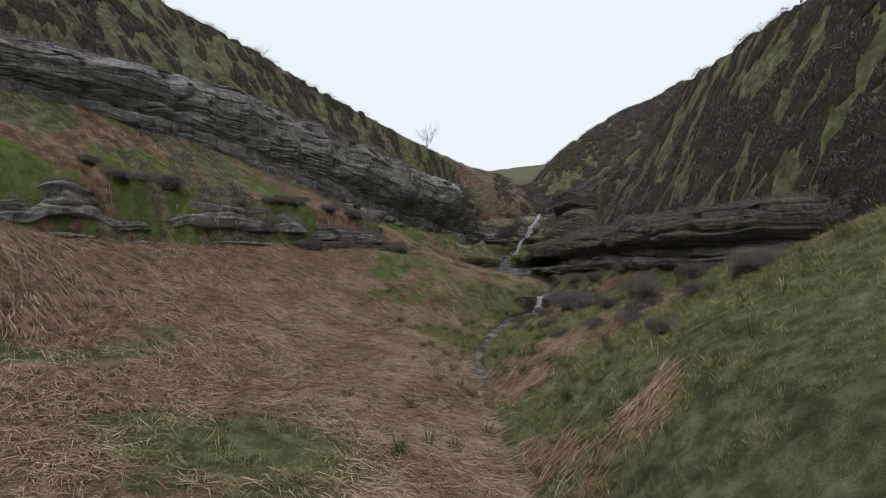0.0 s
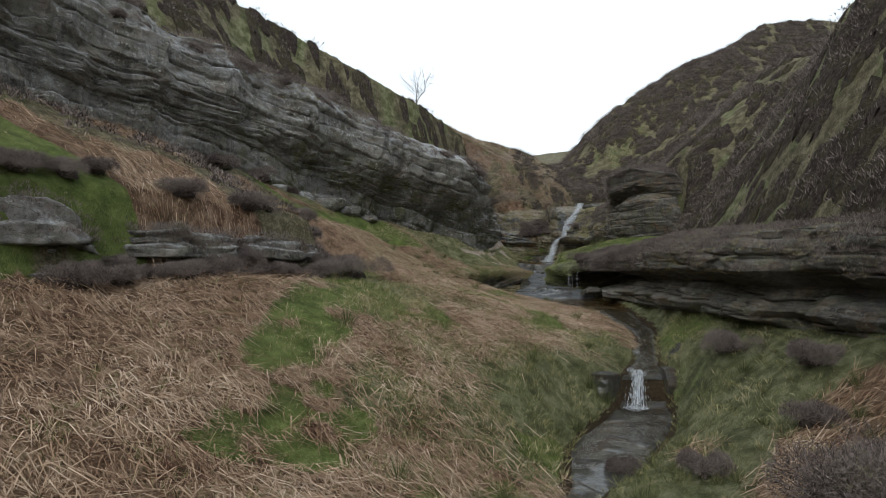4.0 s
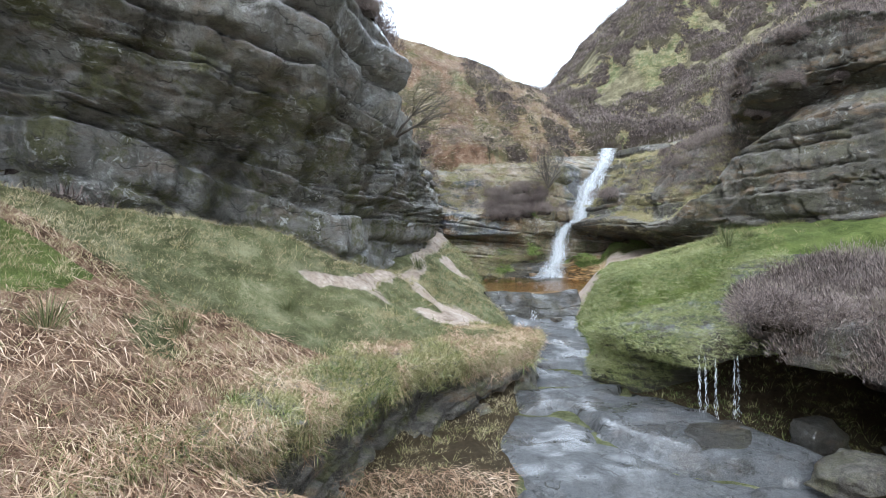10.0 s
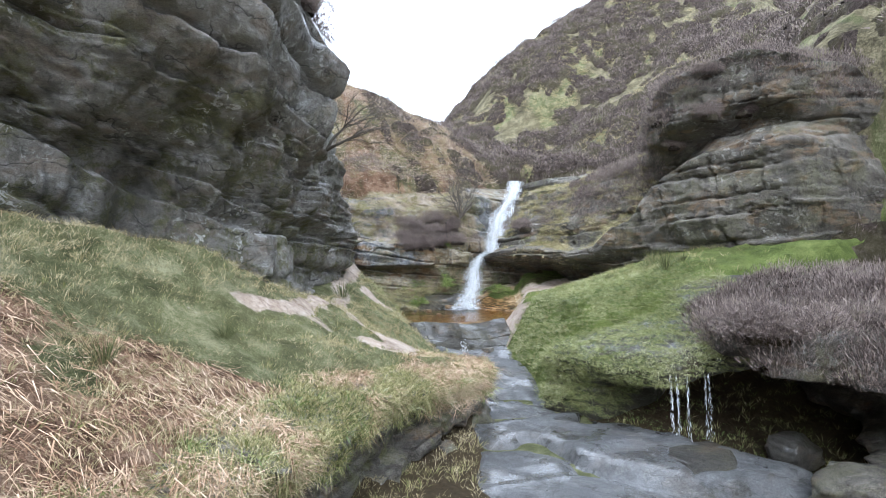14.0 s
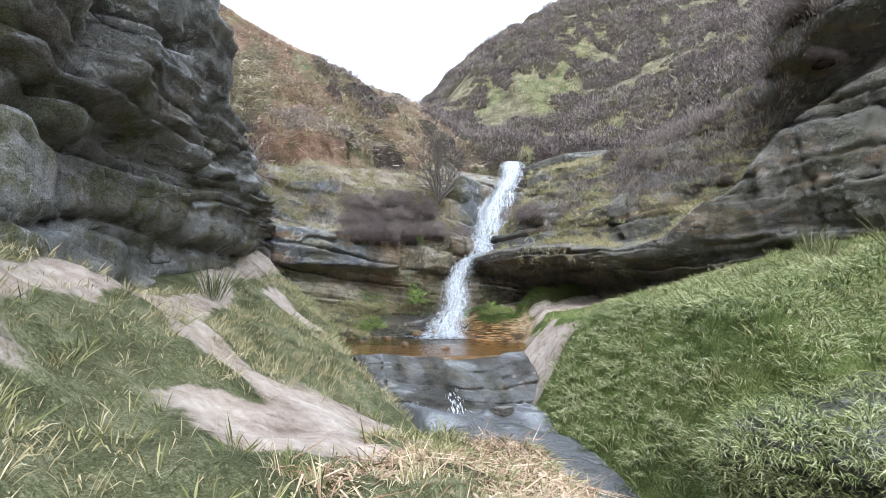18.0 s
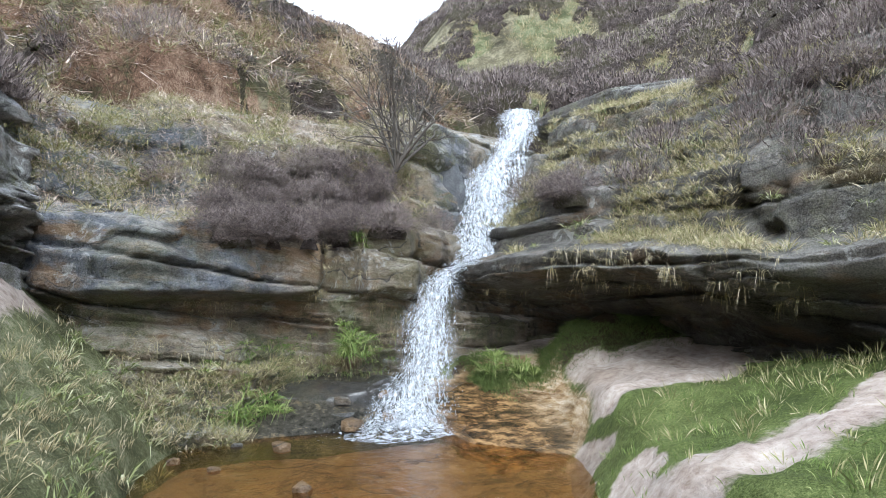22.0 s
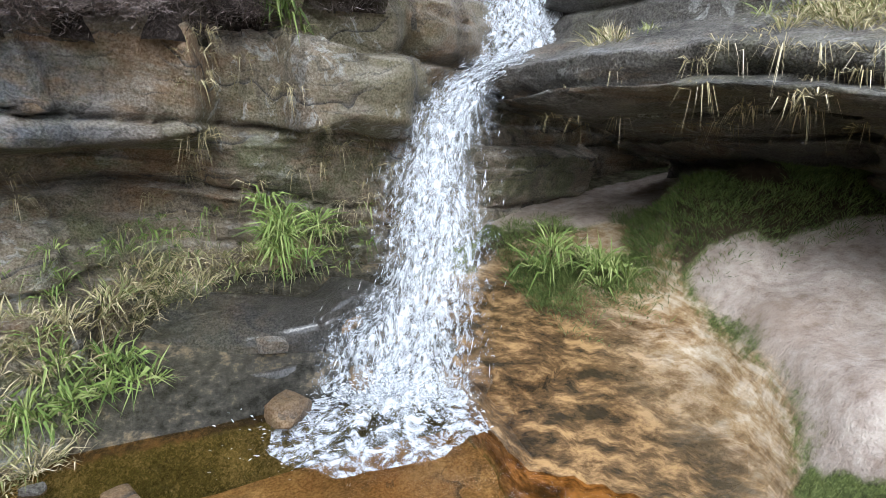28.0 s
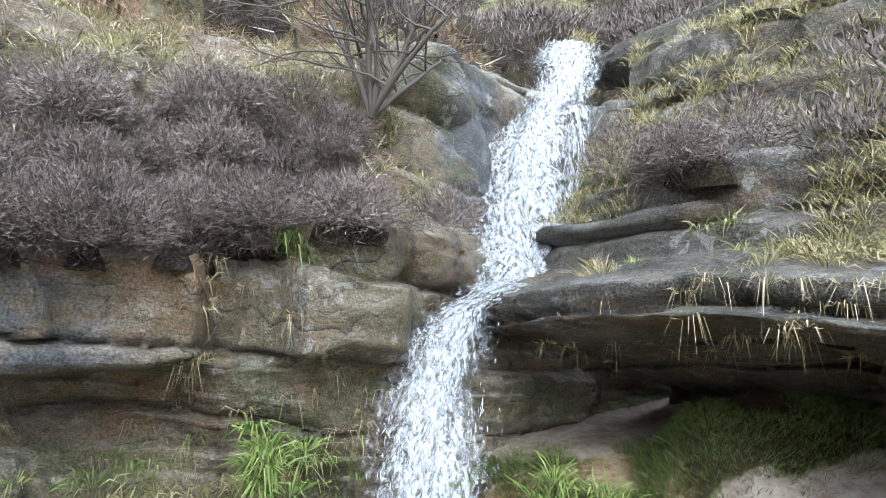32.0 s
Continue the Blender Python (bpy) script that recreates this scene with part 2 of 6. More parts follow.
rock_slide = rock_material("blue_grey_slab", (0.035, 0.038, 0.042), (0.13, 0.14, 0.155), (0.3, 0.315, 0.34), 0.2, 0.05, 1.0, 0.12, 0.0, 0.5, (0.55, 0.4, 1.0))
pool_rock = rock_material("pool_floor_rock", (0.1, 0.062, 0.03), (0.29, 0.2, 0.1), (0.5, 0.4, 0.26), 0.0, 0.1, 0.0, 0.6, 0.0, 0.5)
rock_ochre = rock_material("ochre_streambed", (0.09, 0.045, 0.016), (0.3, 0.17, 0.065), (0.5, 0.37, 0.2), 0.0, 0.08, 0.5, 0.5, 0.0)


def ground_material():
    m = Nodes("moorland_ground", 0.95, 0.15)
    big, mid, fine, fibre = m.noise(0.25, 4, 0.6), m.noise(1.7, 5, 0.65), m.noise(11.0, 5, 0.7), m.noise(45.0, 4, 0.7, squash=(1, 1, 0.4), twist=1.2)
    soil = m.ramp(fine, (0.3, (0.022, 0.015, 0.009)), (0.7, (0.075, 0.052, 0.03)))
    bracken = m.ramp(m.calc("ADD", m.calc("MULTIPLY", mid, 0.5), m.calc("MULTIPLY", fibre, 0.5)), (0.38, (0.035, 0.018, 0.011)), (0.5, (0.18, 0.105, 0.068)), (0.62, (0.44, 0.31, 0.22)))
    grass = m.ramp(m.calc("ADD", m.calc("MULTIPLY", mid, 0.45), m.calc("MULTIPLY", fibre, 0.55)), (0.36, (0.022, 0.026, 0.012)), (0.49, (0.105, 0.115, 0.05)), (0.62, (0.32, 0.31, 0.19)))
    turf = m.ramp(m.calc("ADD", m.calc("MULTIPLY", mid, 0.4), m.calc("MULTIPLY", fibre, 0.6)), (0.36, (0.03, 0.042, 0.012)), (0.5, (0.1, 0.135, 0.034)), (0.64, (0.25, 0.28, 0.1)))
    heath = m.ramp(m.calc("ADD", m.calc("MULTIPLY", mid, 0.5), m.calc("MULTIPLY", fine, 0.5)), (0.34, (0.022, 0.018, 0.012)), (0.48, (0.1, 0.088, 0.052)), (0.62, (0.27, 0.235, 0.15)))
    sand = m.ramp(m.calc("ADD", m.calc("MULTIPLY", mid, 0.5), m.calc("MULTIPLY", fine, 0.5)), (0.36, (0.19, 0.135, 0.105)), (0.5, (0.39, 0.315, 0.265)), (0.66, (0.6, 0.52, 0.45)))
    sand = m.mix(m.span(m.noise(22.0, 3, 0.6), 0.56, 0.66, 0.0, 0.4), sand, (0.16, 0.12, 0.1))
    sand = m.mix(m.span(m.noise(1.3, 6, 0.75, twist=0.8), 0.52, 0.66, 0.0, 0.55), sand, (0.3, 0.225, 0.175))
    bed = m.noise(1.5, 8, 0.72, squash=(0.8, 1.2, 3.0), twist=0.25)
    ochre = m.ramp(m.calc("ADD", m.calc("MULTIPLY", bed, 0.85), m.calc("MULTIPLY", fine, 0.15)), (0.4, (0.07, 0.034, 0.013)), (0.47, (0.24, 0.135, 0.055)), (0.53, (0.42, 0.28, 0.14)), (0.61, (0.64, 0.54, 0.41)))
    grainy = m.noise(1.0, 7, 0.7, squash=(3.2, 3.2, 22.0), twist=0.25)
    veins = m.ramp(m.calc("ADD", m.calc("MULTIPLY", grainy, 0.75), m.calc("MULTIPLY", fine, 0.25)), (0.38, (0.1, 0.05, 0.02)), (0.46, (0.3, 0.19, 0.1)), (0.52, (0.48, 0.37, 0.25)), (0.6, (0.66, 0.58, 0.48)))
    ochre = m.mix(0.55, ochre, veins)
    ochre = m.mix(m.field("soaked"), ochre, m.ramp(grainy, (0.4, (0.018, 0.01, 0.005)), (0.5, (0.1, 0.052, 0.02)), (0.62, (0.34, 0.2, 0.085))))
    shelf = m.ramp(m.calc("ADD", m.calc("MULTIPLY", bed, 0.5), m.calc("MULTIPLY", fine, 0.5)), (0.4, (0.015, 0.014, 0.012)), (0.52, (0.06, 0.055, 0.045)), (0.64, (0.24, 0.18, 0.11)))
    c = grass
    jag = m.calc("MULTIPLY", m.calc("SUBTRACT", m.calc("ADD", m.calc("MULTIPLY", mid, 0.5), m.calc("MULTIPLY", fine, 0.5)), 0.5), 1.4)
    for name, shade in (("bracken", bracken), ("turf", turf), ("heath", heath), ("soil", soil), ("sand", sand), ("ochre", ochre), ("shelf", shelf)):
        c = m.mix(m.span(m.calc("ADD", m.field(name), jag), 0.35, 0.65), c, shade)
    c = m.mix(m.calc("MULTIPLY", m.span(big, 0.4, 0.65), 0.25), c, m.mix(0.5, c, (0.2, 0.17, 0.08)))
    c = m.mix(m.span(m.noise(0.6, 5, 0.7), 0.4, 0.65, 0.0, 0.4), c, m.mix(0.6, c, (0.02, 0.016, 0.01)))
    bump = m.calc("ADD", m.calc("ADD", m.calc("MULTIPLY", fine, 0.9), m.calc("MULTIPLY", mid, 0.8)), m.calc("MULTIPLY", fibre, 0.5))
    rough = m.calc("SUBTRACT", 0.95, m.calc("MULTIPLY", m.calc("ADD", m.field("shelf"), m.calc("MULTIPLY", m.field("ochre"), 0.85)), 0.8))
    bump = m.calc("MULTIPLY", bump, m.calc("SUBTRACT", 1.0, m.calc("MINIMUM", m.calc("ADD", m.calc("MULTIPLY", m.field("sand"), 0.7), m.calc("ADD", m.calc("MULTIPLY", m.field("ochre"), 0.75), m.calc("MULTIPLY", m.field("shelf"), 0.4))), 0.85)))
    return m.done(c, rough, bump, 1.0, 0.08)


ground_mat = ground_material()


def blade_material(name, *stops, rough=0.7):
    m = Nodes(name, rough, 0.25)
    c = m.ramp(m.calc("ADD", m.calc("MULTIPLY", m.island(), 0.6), m.calc("SUBTRACT", m.calc("MULTIPLY", m.noise(0.45, 5, 0.7), 1.1), 0.35)), *stops)
    mat = m.done(c)
    return mat


straw_mat = blade_material("dead_bracken_stems", (0.1, (0.09, 0.038, 0.02)), (0.35, (0.27, 0.165, 0.1)), (0.65, (0.48, 0.34, 0.23)), (0.95, (0.7, 0.55, 0.42)))
faded_mat = blade_material("faded_bracken_stems", (0.1, (0.16, 0.1, 0.07)), (0.35, (0.38, 0.28, 0.22)), (0.65, (0.58, 0.48, 0.39)), (0.95, (0.74, 0.66, 0.56)))
grass_mat = blade_material("grass_blades", (0.1, (0.045, 0.06, 0.018)), (0.4, (0.17, 0.175, 0.062)), (0.7, (0.37, 0.33, 0.17)), (0.95, (0.6, 0.51, 0.35)))
pale_grass_mat = blade_material("bleached_grass_blades", (0.1, (0.12, 0.1, 0.045)), (0.4, (0.3, 0.25, 0.13)), (0.7, (0.48, 0.41, 0.25)), (0.95, (0.66, 0.58, 0.42)))
turf_mat = blade_material("fresh_grass_blades", (0.1, (0.05, 0.085, 0.02)), (0.5, (0.15, 0.215, 0.05)), (0.9, (0.32, 0.35, 0.14)))
rush_mat = blade_material("rush_stems", (0.1, (0.035, 0.05, 0.015)), (0.5, (0.1, 0.115, 0.045)), (0.9, (0.28, 0.24, 0.13)))
woodrush_mat = blade_material("woodrush_leaves", (0.05, (0.035, 0.06, 0.018)), (0.35, (0.135, 0.165, 0.05)), (0.6, (0.28, 0.29, 0.125)), (0.85, (0.44, 0.44, 0.27)), (0.95, (0.66, 0.62, 0.46)), rough=0.4)
heather_mat = blade_material("heather_twigs", (0.05, (0.018, 0.014, 0.012)), (0.35, (0.09, 0.068, 0.06)), (0.6, (0.22, 0.175, 0.16)), (0.8, (0.29, 0.24, 0.215)), (0.95, (0.24, 0.25, 0.11)))
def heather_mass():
    """The dense mass of twigs inside heather: mottled brown, purple and olive, very rough, with shade between the twigs
    painted in.
    """
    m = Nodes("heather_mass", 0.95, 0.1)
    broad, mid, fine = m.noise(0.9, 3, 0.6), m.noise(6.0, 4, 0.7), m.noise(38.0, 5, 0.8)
    # The near-black stop paints the shade deep between the twigs.
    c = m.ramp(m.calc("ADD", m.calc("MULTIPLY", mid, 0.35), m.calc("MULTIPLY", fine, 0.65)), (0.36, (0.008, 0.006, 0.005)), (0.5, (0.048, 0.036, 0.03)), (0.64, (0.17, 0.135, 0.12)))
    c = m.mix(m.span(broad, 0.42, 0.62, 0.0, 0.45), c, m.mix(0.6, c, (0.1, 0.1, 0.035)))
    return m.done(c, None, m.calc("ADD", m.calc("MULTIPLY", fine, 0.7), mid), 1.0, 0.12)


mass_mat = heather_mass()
bark_mat = blade_material("grey_bark", (0.2, (0.05, 0.042, 0.033)), (0.8, (0.14, 0.12, 0.1)))


def water_material(name, tint, rough, wave, scale):
    """Clear tinted water: what lies under it shows through, and the surface mirrors the sky."""
    m = Nodes(name)
    m.tree.nodes.remove(m.bsdf)
    bump = m.add("ShaderNodeBump")
    bump.inputs["Strength"].default_value, bump.inputs["Distance"].default_value = 1.0, wave
    m.link(m.noise(scale, 4, 0.6, twist=0.8), bump.inputs["Height"])
    clear, gloss, mixer, rim = m.add("ShaderNodeBsdfTransparent"), m.add("ShaderNodeBsdfGlossy"), m.add("ShaderNodeMixShader"), m.add("ShaderNodeLayerWeight")
    clear.inputs[0].default_value = (*tint, 1)
    gloss.inputs["Roughness"].default_value = rough
    rim.inputs["Blend"].default_value = 0.5
    m.link(bump.outputs[0], gloss.inputs["Normal"])
    m.link(bump.outputs[0], rim.inputs["Normal"])
    m.link(m.calc("ADD", 0.025, m.calc("MULTIPLY", m.calc("POWER", rim.outputs["Facing"], 4.5), 0.85)), mixer.inputs[0])
    m.link(clear.outputs[0], mixer.inputs[1])
    m.link(gloss.outputs[0], mixer.inputs[2])
    m.link(mixer.outputs[0], m.tree.nodes["Material Output"].inputs[0])
    return m.mat


pool_mat = water_material("peaty_pool_water", (0.8, 0.64, 0.43), 0.04, 0.02, 6.0)
film_mat = water_material("thin_running_water", (0.85, 0.8, 0.72), 0.08, 0.03, 9.0)


def white_water():
    m = Nodes("white_water", 0.35, 0.5)
    flow = m.noise(7.0, 5, 0.7, squash=(1.6, 1.6, 0.22), twist=0.4)
    # The blue-grey stops paint soft shadows into the white of the water.
    return m.done(m.ramp(flow, (0.3, (0.36, 0.4, 0.44)), (0.5, (0.62, 0.65, 0.68)), (0.7, (0.82, 0.84, 0.85))), None, flow, 0.8, 0.05)


foam_mat = white_water()

# ---- the lie of the land, along y up the ravine ----
cliff_x = table("-40:-46 10:-30 22:-25 34:-20 48:-14.5 56:-9.5 61:-5 63.5:-1.4 66:1.2 70:2.2 73:2.9 77:4.0 90:4.6")
cliff_foot = table("0:10.4 22:10.4 34:9.5 42:8.2 50:6.9 57:4.7 61:3.6 64:2.6 65.5:1.7 67:1.4 69:1.45 72:1.75 77:1.7")
cliff_top = table("0:12.6 22:13.4 34:14.6 42:14.6 50:14.2 57:13.2 61:11.2 63.5:9.9 66:9.0 68:8.4 70:7.2 73:6.2 77:5.4 80:7")
crest_x = table("-40:-60 10:-40 40:-27 50:-21 60:-14.5 67:-4.6 72:-0.4 77:1.2 90:1")
crest_z = table("-40:25 10:24.6 40:23.6 50:21.4 60:18.4 67:14.2 72:12.4 77:11.6 90:13")
mid_z = table("-40:-2 5:-1.6 16:-0.6 26:0.2 31:0.8 36:1.2 42:1.4 46:1.3 50:1.7 56:2.2 60:1.9 62:1.5 63:1.0 64:0.7 66:0.55 68:0.65 71:1.1 77:1.5")
bank_x = table("-40:-4 6:-2.5 20:-3 30:-2 38:2.0 46:3.5 54:0.4 56.6:-2.2 58:-1.1 59.7:-0.2 61.6:0.8 62.6:2.0 63.2:3.4 64:4.0 65.5:4.2 69:4.2 71:4.1 72.5:4.4 77:4.9")
bank_z = table("-40:-3.8 6:-3.6 20:-3.1 30:-2.7 38:-1.6 46:-1.0 54:-0.7 56.6:0.75 58:0.7 60:0.62 61.6:0.6 63:0.45 65:0.1 68:-0.1 70:0.45 72:0.8 77:0.9")
bed_l = table("-40:0.4 6.7:0.5 14:-0.1 21.5:-0.3 28:0.8 32:1.8 34:2.2 36:3.0 38:4.2 40:5.6 42:6.6 48:8.4 54:8 56.5:5.2 58.5:3.2 61:3.5 63:4.1 65:4.6 69:5.3 71:5.1 72.5:4.9 74.5:5.0 77:6")
bed_r = table("-40:0.8 6.7:0.85 14:0.25 21.5:0.1 28:1.25 32:2.6 34:4.4 36:5.8 38:6.6 40:7.0 42:7.4 48:9.2 54:9.6 56.5:9.0 58.5:8.6 61:7.8 63:6.9 65:6.4 69:7.1 71:7.5 72.5:8.6 74.5:9.8 77:9.2")
bed_z = table("-40:-5 6.7:-4.6 21.5:-4.1 34:-3.7 39.2:-3.6 39.9:-2.5 48:-2.2 54:-1.9 58.6:-1.75 59.6:-1.35 65:-1.02 69:-0.62 70.6:-0.45 71.3:-0.1 71.8:0.0 75.4:0.05 76.2:0.6 77:0.9")
rim_x = table("-40:5 6:5 12:6 20:7 28:7.2 36:8 40:8.2 48:9.9 54:10.1 57:9.8 60:9.7 61.8:9.4 62.6:7.9 64:7.3 66:7.7 69:8.2 71:8.6 73:9.8 77:10")
rim_z = table("-40:-1.0 6:-0.6 12:-0.8 16:-1.1 20:-1.2 28:-1.9 36:-1.4 40:-1.2 48:-1.2 54:-1.4 60:-1.25 61.8:-1.2 63.4:-1.0 64.3:1.1 65:1.5 68:1.4 70:1.05 72:0.8 75:1.0 77:1.1")
wall_x = table("-40:16 12:13 20:11.6 30:10.6 40:10.2 50:10.4 57:11.2 60:11.6 61.5:12.6 62.6:14.0 64:14.6 66:13.7 69:12.9 72:12.5 75:12.3 77:12.2 90:14")
wall_foot = table("-40:4.4 7:4.3 12:3.0 16:1.4 20:1.0 30:0.6 40:0 50:-0.7 57:-0.9 60.5:-0.9 61.9:-0.6 63.2:0.2 64.2:2.6 66:2.7 69:2.4 71:2.0 73:1.4 77:1.35")
wall_top = table("-40:5.4 12:4.6 20:3.9 30:3.6 40:3.2 50:2.9 57:2.0 60.5:1.9 61.6:3.0 62.6:6.0 64:8.0 66:8.6 69:7.4 72:6.2 75:5.8 78:6.2")
hill_x = table("-40:24 10:21 30:19 40:18.6 46:18 52:21 60:25 77:28 90:30")
hill_z = table("-40:17 10:16.5 33:16 41:15.4 46:13.8 56:14 66:16.5 77:18 90:20")


ledge_x = table("-40:-40 16:-22 24:-18 31:-13.2 36:-11 40:-9 43.5:-7 46.5:-9.5 50:-9 54:-7.4 58:-4.6 66:0")
ledge_top = table("-40:5 16:5.8 24:5.2 31:4.4 36:4.4 40:4.2 43.5:3.7 46.5:4.4 50:4.4")
ledge_foot = table("-40:3 16:2.4 24:2.0 31:1.8 36:1.7 40:1.5 43.5:1.3 46.5:2.6 50:3.8")


def hollow_depth(y):
    """How much farther back the ground stands behind the deepest overhang of the cliff."""
    return 1.9 * step(51, 57, y) * (1 - step(65.5, 70, y))


def front_land(x, y):
    """Height of the ravine below the falls."""
    lx, bx, wx = cliff_x(y), bank_x(y), wall_x(y)
    lt, lf, wf, wt = cliff_top(y), cliff_foot(y), wall_foot(y), wall_top(y)
    cx, cz, hx, hz = crest_x(y), crest_z(y), hill_x(y), hill_z(y)
    deep = hollow_depth(y)
    crag = step(56.8, 58.2, y) * (1 - step(65, 66.5, y))
    fx = (bx + 0.4) * crag + 0.5 * (bx + bed_l(y)) * (1 - crag)
    fz = (bed_z(y) + 0.3) * crag + 0.5 * (bank_z(y) + bed_z(y)) * (1 - crag)
    knots = [
        (-400 + 0 * y, cz + 25), (cx, cz), (lx - 2.9 - deep, lt + 0.2), (lx - 2.3 - deep, lf + 0.2), (lx, lf), (0.45 * lx + 0.55 * bx, mid_z(y)), (bx, bank_z(y)), (fx, fz),
        (bed_l(y), bed_z(y)), (bed_r(y), bed_z(y)), (rim_x(y), rim_z(y)), (wx, wf), (wx + 2.2, wf + 0.2), (wx + 2.8, wt), (hx, hz), (hx + 8.5, hz + 1.8), (400 + 0 * y, hz + 25),
    ]
    z = np.full(x.shape, knots[0][1])
    for (xa, za), (xb, zb) in zip(knots, knots[1:]):
        t = np.clip((x - xa) / np.maximum(xb - xa, 0.05), 0, 1)
        z = np.where(x >= xa, za + (zb - za) * t, z)
    # a low ledge on the terrace
    ex, et, ef = ledge_x(y), ledge_top(y), ledge_foot(y)
    band = step(10, 20, y) * (1 - step(46, 50, y))
    up = lf + (et - lf) * np.clip((x - lx) / np.maximum(ex - 0.6 - lx, 0.1), 0, 1)
    down = ef + (mid_z(y) - ef) * np.clip((x - ex) / np.maximum(0.45 * lx + 0.55 * bx - ex, 0.1), 0, 1)
    shelf = np.where(x < ex - 0.6, up, np.where(x < ex, et + (ef - et) * (x - ex + 0.6) / 0.6, down))
    mine = (x > lx) & (x < 0.45 * lx + 0.55 * bx)
    return np.where(mine, z + (shelf - z) * band, z)


def back_land(x, y):
    """Height of the moor behind and above the falls."""
    vx = np.where(y < 85, 11.9 + 0.08 * (y - 79), 12.4 - 0.22 * (y - 85))
    vz = np.where(y < 90, 6.05 + 0.45 * (y - 79), 11 + 0.1 * (y - 90))
    dx = x - vx
    left = np.where(dx > -9, 0.36 * -dx, 3.24 + 0.5 * (-dx - 9))
    right = np.where(dx < 4.5, 0.22 * dx, 1.0 + 0.72 * (dx - 4.5))
    steep = np.interp(dx, [0, 3, 7, 12.4, 15.7, 30], [0, 0.66, 5.2, 9.1, 11.6, 19])
    right = right + (np.maximum(steep, right) - right) * step(86, 93, y)
    rise = np.where(dx < 0, left, right)
    return vz + np.minimum(rise, 16 + 0.1 * np.abs(dx)) + 0.55 * fbm(x, y, 0, 4.5, 3, 57) - 7 * step(95, 105, y) - 10 * step(105, 125, y)


head_y = table("3.2:76.3 5:76.6 7:77.5 8.2:77.15 9.2:77.2 10:77.7 11:78.1 12:78.3 13:78.2 16:77")


def land(x, y):
    rough = 0.22 * fbm(x, y, 0, 2.6, 4, 3) + 0.8 * fbm(x, y, 0, 16, 3, 11) * step(4, 20, np.abs(x - 4)) + 2.5 * fbm(x, y, 0, 40, 3, 21) * step(20, 60, np.abs(x - 4))
    hy = head_y(x)
    f, b = front_land(x, np.minimum(y, 77.2)), back_land(x, y)
    b = np.minimum(b, 5.5 + 0.3 * step(9, 10, x) + 0.9 * np.maximum(y - hy - 1.6, 0) + 9 * step(11.8, 13.5, x))
    inside = step(2.2, 4.2, x) * (1 - step(12.5, 15.5, x))
    cut = step(hy + 1.7, hy + 2.3, y)
    wide = step(70, 84, y)
    z = f * (1 - (inside * cut + (1 - inside) * wide)) + b * (inside * cut + (1 - inside) * wide)
    wet = np.minimum(x - bed_l(y), bed_r(y) - x)
    calm = 1 - 0.85 * step(-0.8, 0.1, wet) * (y < 77)
    path = np.exp(-((x - path_l(y)) / 0.5) ** 2) * step(50, 52, y) * (1 - step(75, 76, y))
    z = z + rough * calm * (1 - 0.7 * path)
    # trampled sandy banks, the black shelf and the ochre ramp beside the plunge pool
    z = z + 0.6 * fbm(x, y, 0, 2.6, 4, 64) * step(76, 80, y) * (1 - step(100, 110, y))
    z = z + 0.1 * fbm(x, y, 0, 0.7, 4, 63) * step(61, 64, y) * (1 - step(76, 77, y)) * calm
    z = z + 0.07 * (1 - 2 * np.abs(fbm(x, y, 0, 0.45, 3, 65))) * step(60, 63, y) * (1 - step(75.5, 76.5, y)) * calm
    shelf, ramp = pool_rocks(x, y)
    broken = 0.05 * np.round(3 * fbm(x, y, 0, 0.8, 3, 66)) / 3
    z = np.maximum(z, np.where(shelf > 0.02, 0.05 + 0.35 * np.sqrt(shelf) + broken, -9))
    # the mossy bank at the back of the hollow
    k = np.clip((x - 9.5) / 2.9, 0, 1)
    z = z + 0.42 * np.exp(-((y - (76.35 - 1.0 * k)) / 0.42) ** 2) * step(9.2, 9.6, x) * (1 - step(12.2, 12.9, x)) * (1 + 0.4 * fbm(x, y, 0, 0.5, 3, 68))
    ledges = 0.2 * (x - 8.5) + 0.14 * (y - 74.6) + 0.12 * fbm(x, y, 0, 1.1, 4, 69)
    flat = 0.3 + 0.6 * ledges + 0.4 * np.round(ledges / 0.09) * 0.09 + 0.5 * broken
    return z + (flat - z) * ramp


def pool_rocks(x, y):
    """The black shelf under the fall and the ramp of orange rock beside it, from 0 to 1."""
    shelf = np.clip(1 - ((x - 7.25) / 1.35) ** 2 - ((y - 76.85 + 0.2 * (x - 7.25)) / 0.52) ** 2, 0, 1)
    n = 0.25 * fbm(x, y, 0, 0.8, 3, 67)
    ramp = step(8.35, 8.6, x + n) * (1 - step(10.0, 10.6, x + n - 0.35 * (y - 75))) * step(73.4, 73.9, y + n) * (1 - step(76.4, 76.9, y + n))
    return shelf, ramp


path_l = table("40:-13 47:-9.5 52:-7.0 58:-4.6 61:-2.3 64:0.6 67:1.6 69:2.2 71:2.3 73:3.0 76:3.6")
path_ry = table("6.4:70.2 6.9:70.6 7.8:71.2 8.4:71.0 9.2:70.8 10.4:70.8 11.4:71.1 13:71.8")


def spaced(*runs):
    """Lines whose spacing changes from stretch to stretch: (from, to, step at the start, step at the end)."""
    out = []
    for a, b, da, db in runs:
        v = a
        while v < b:
            out.append(v)
            v += da + (db - da) * (v - a) / (b - a)
    return np.array(out)


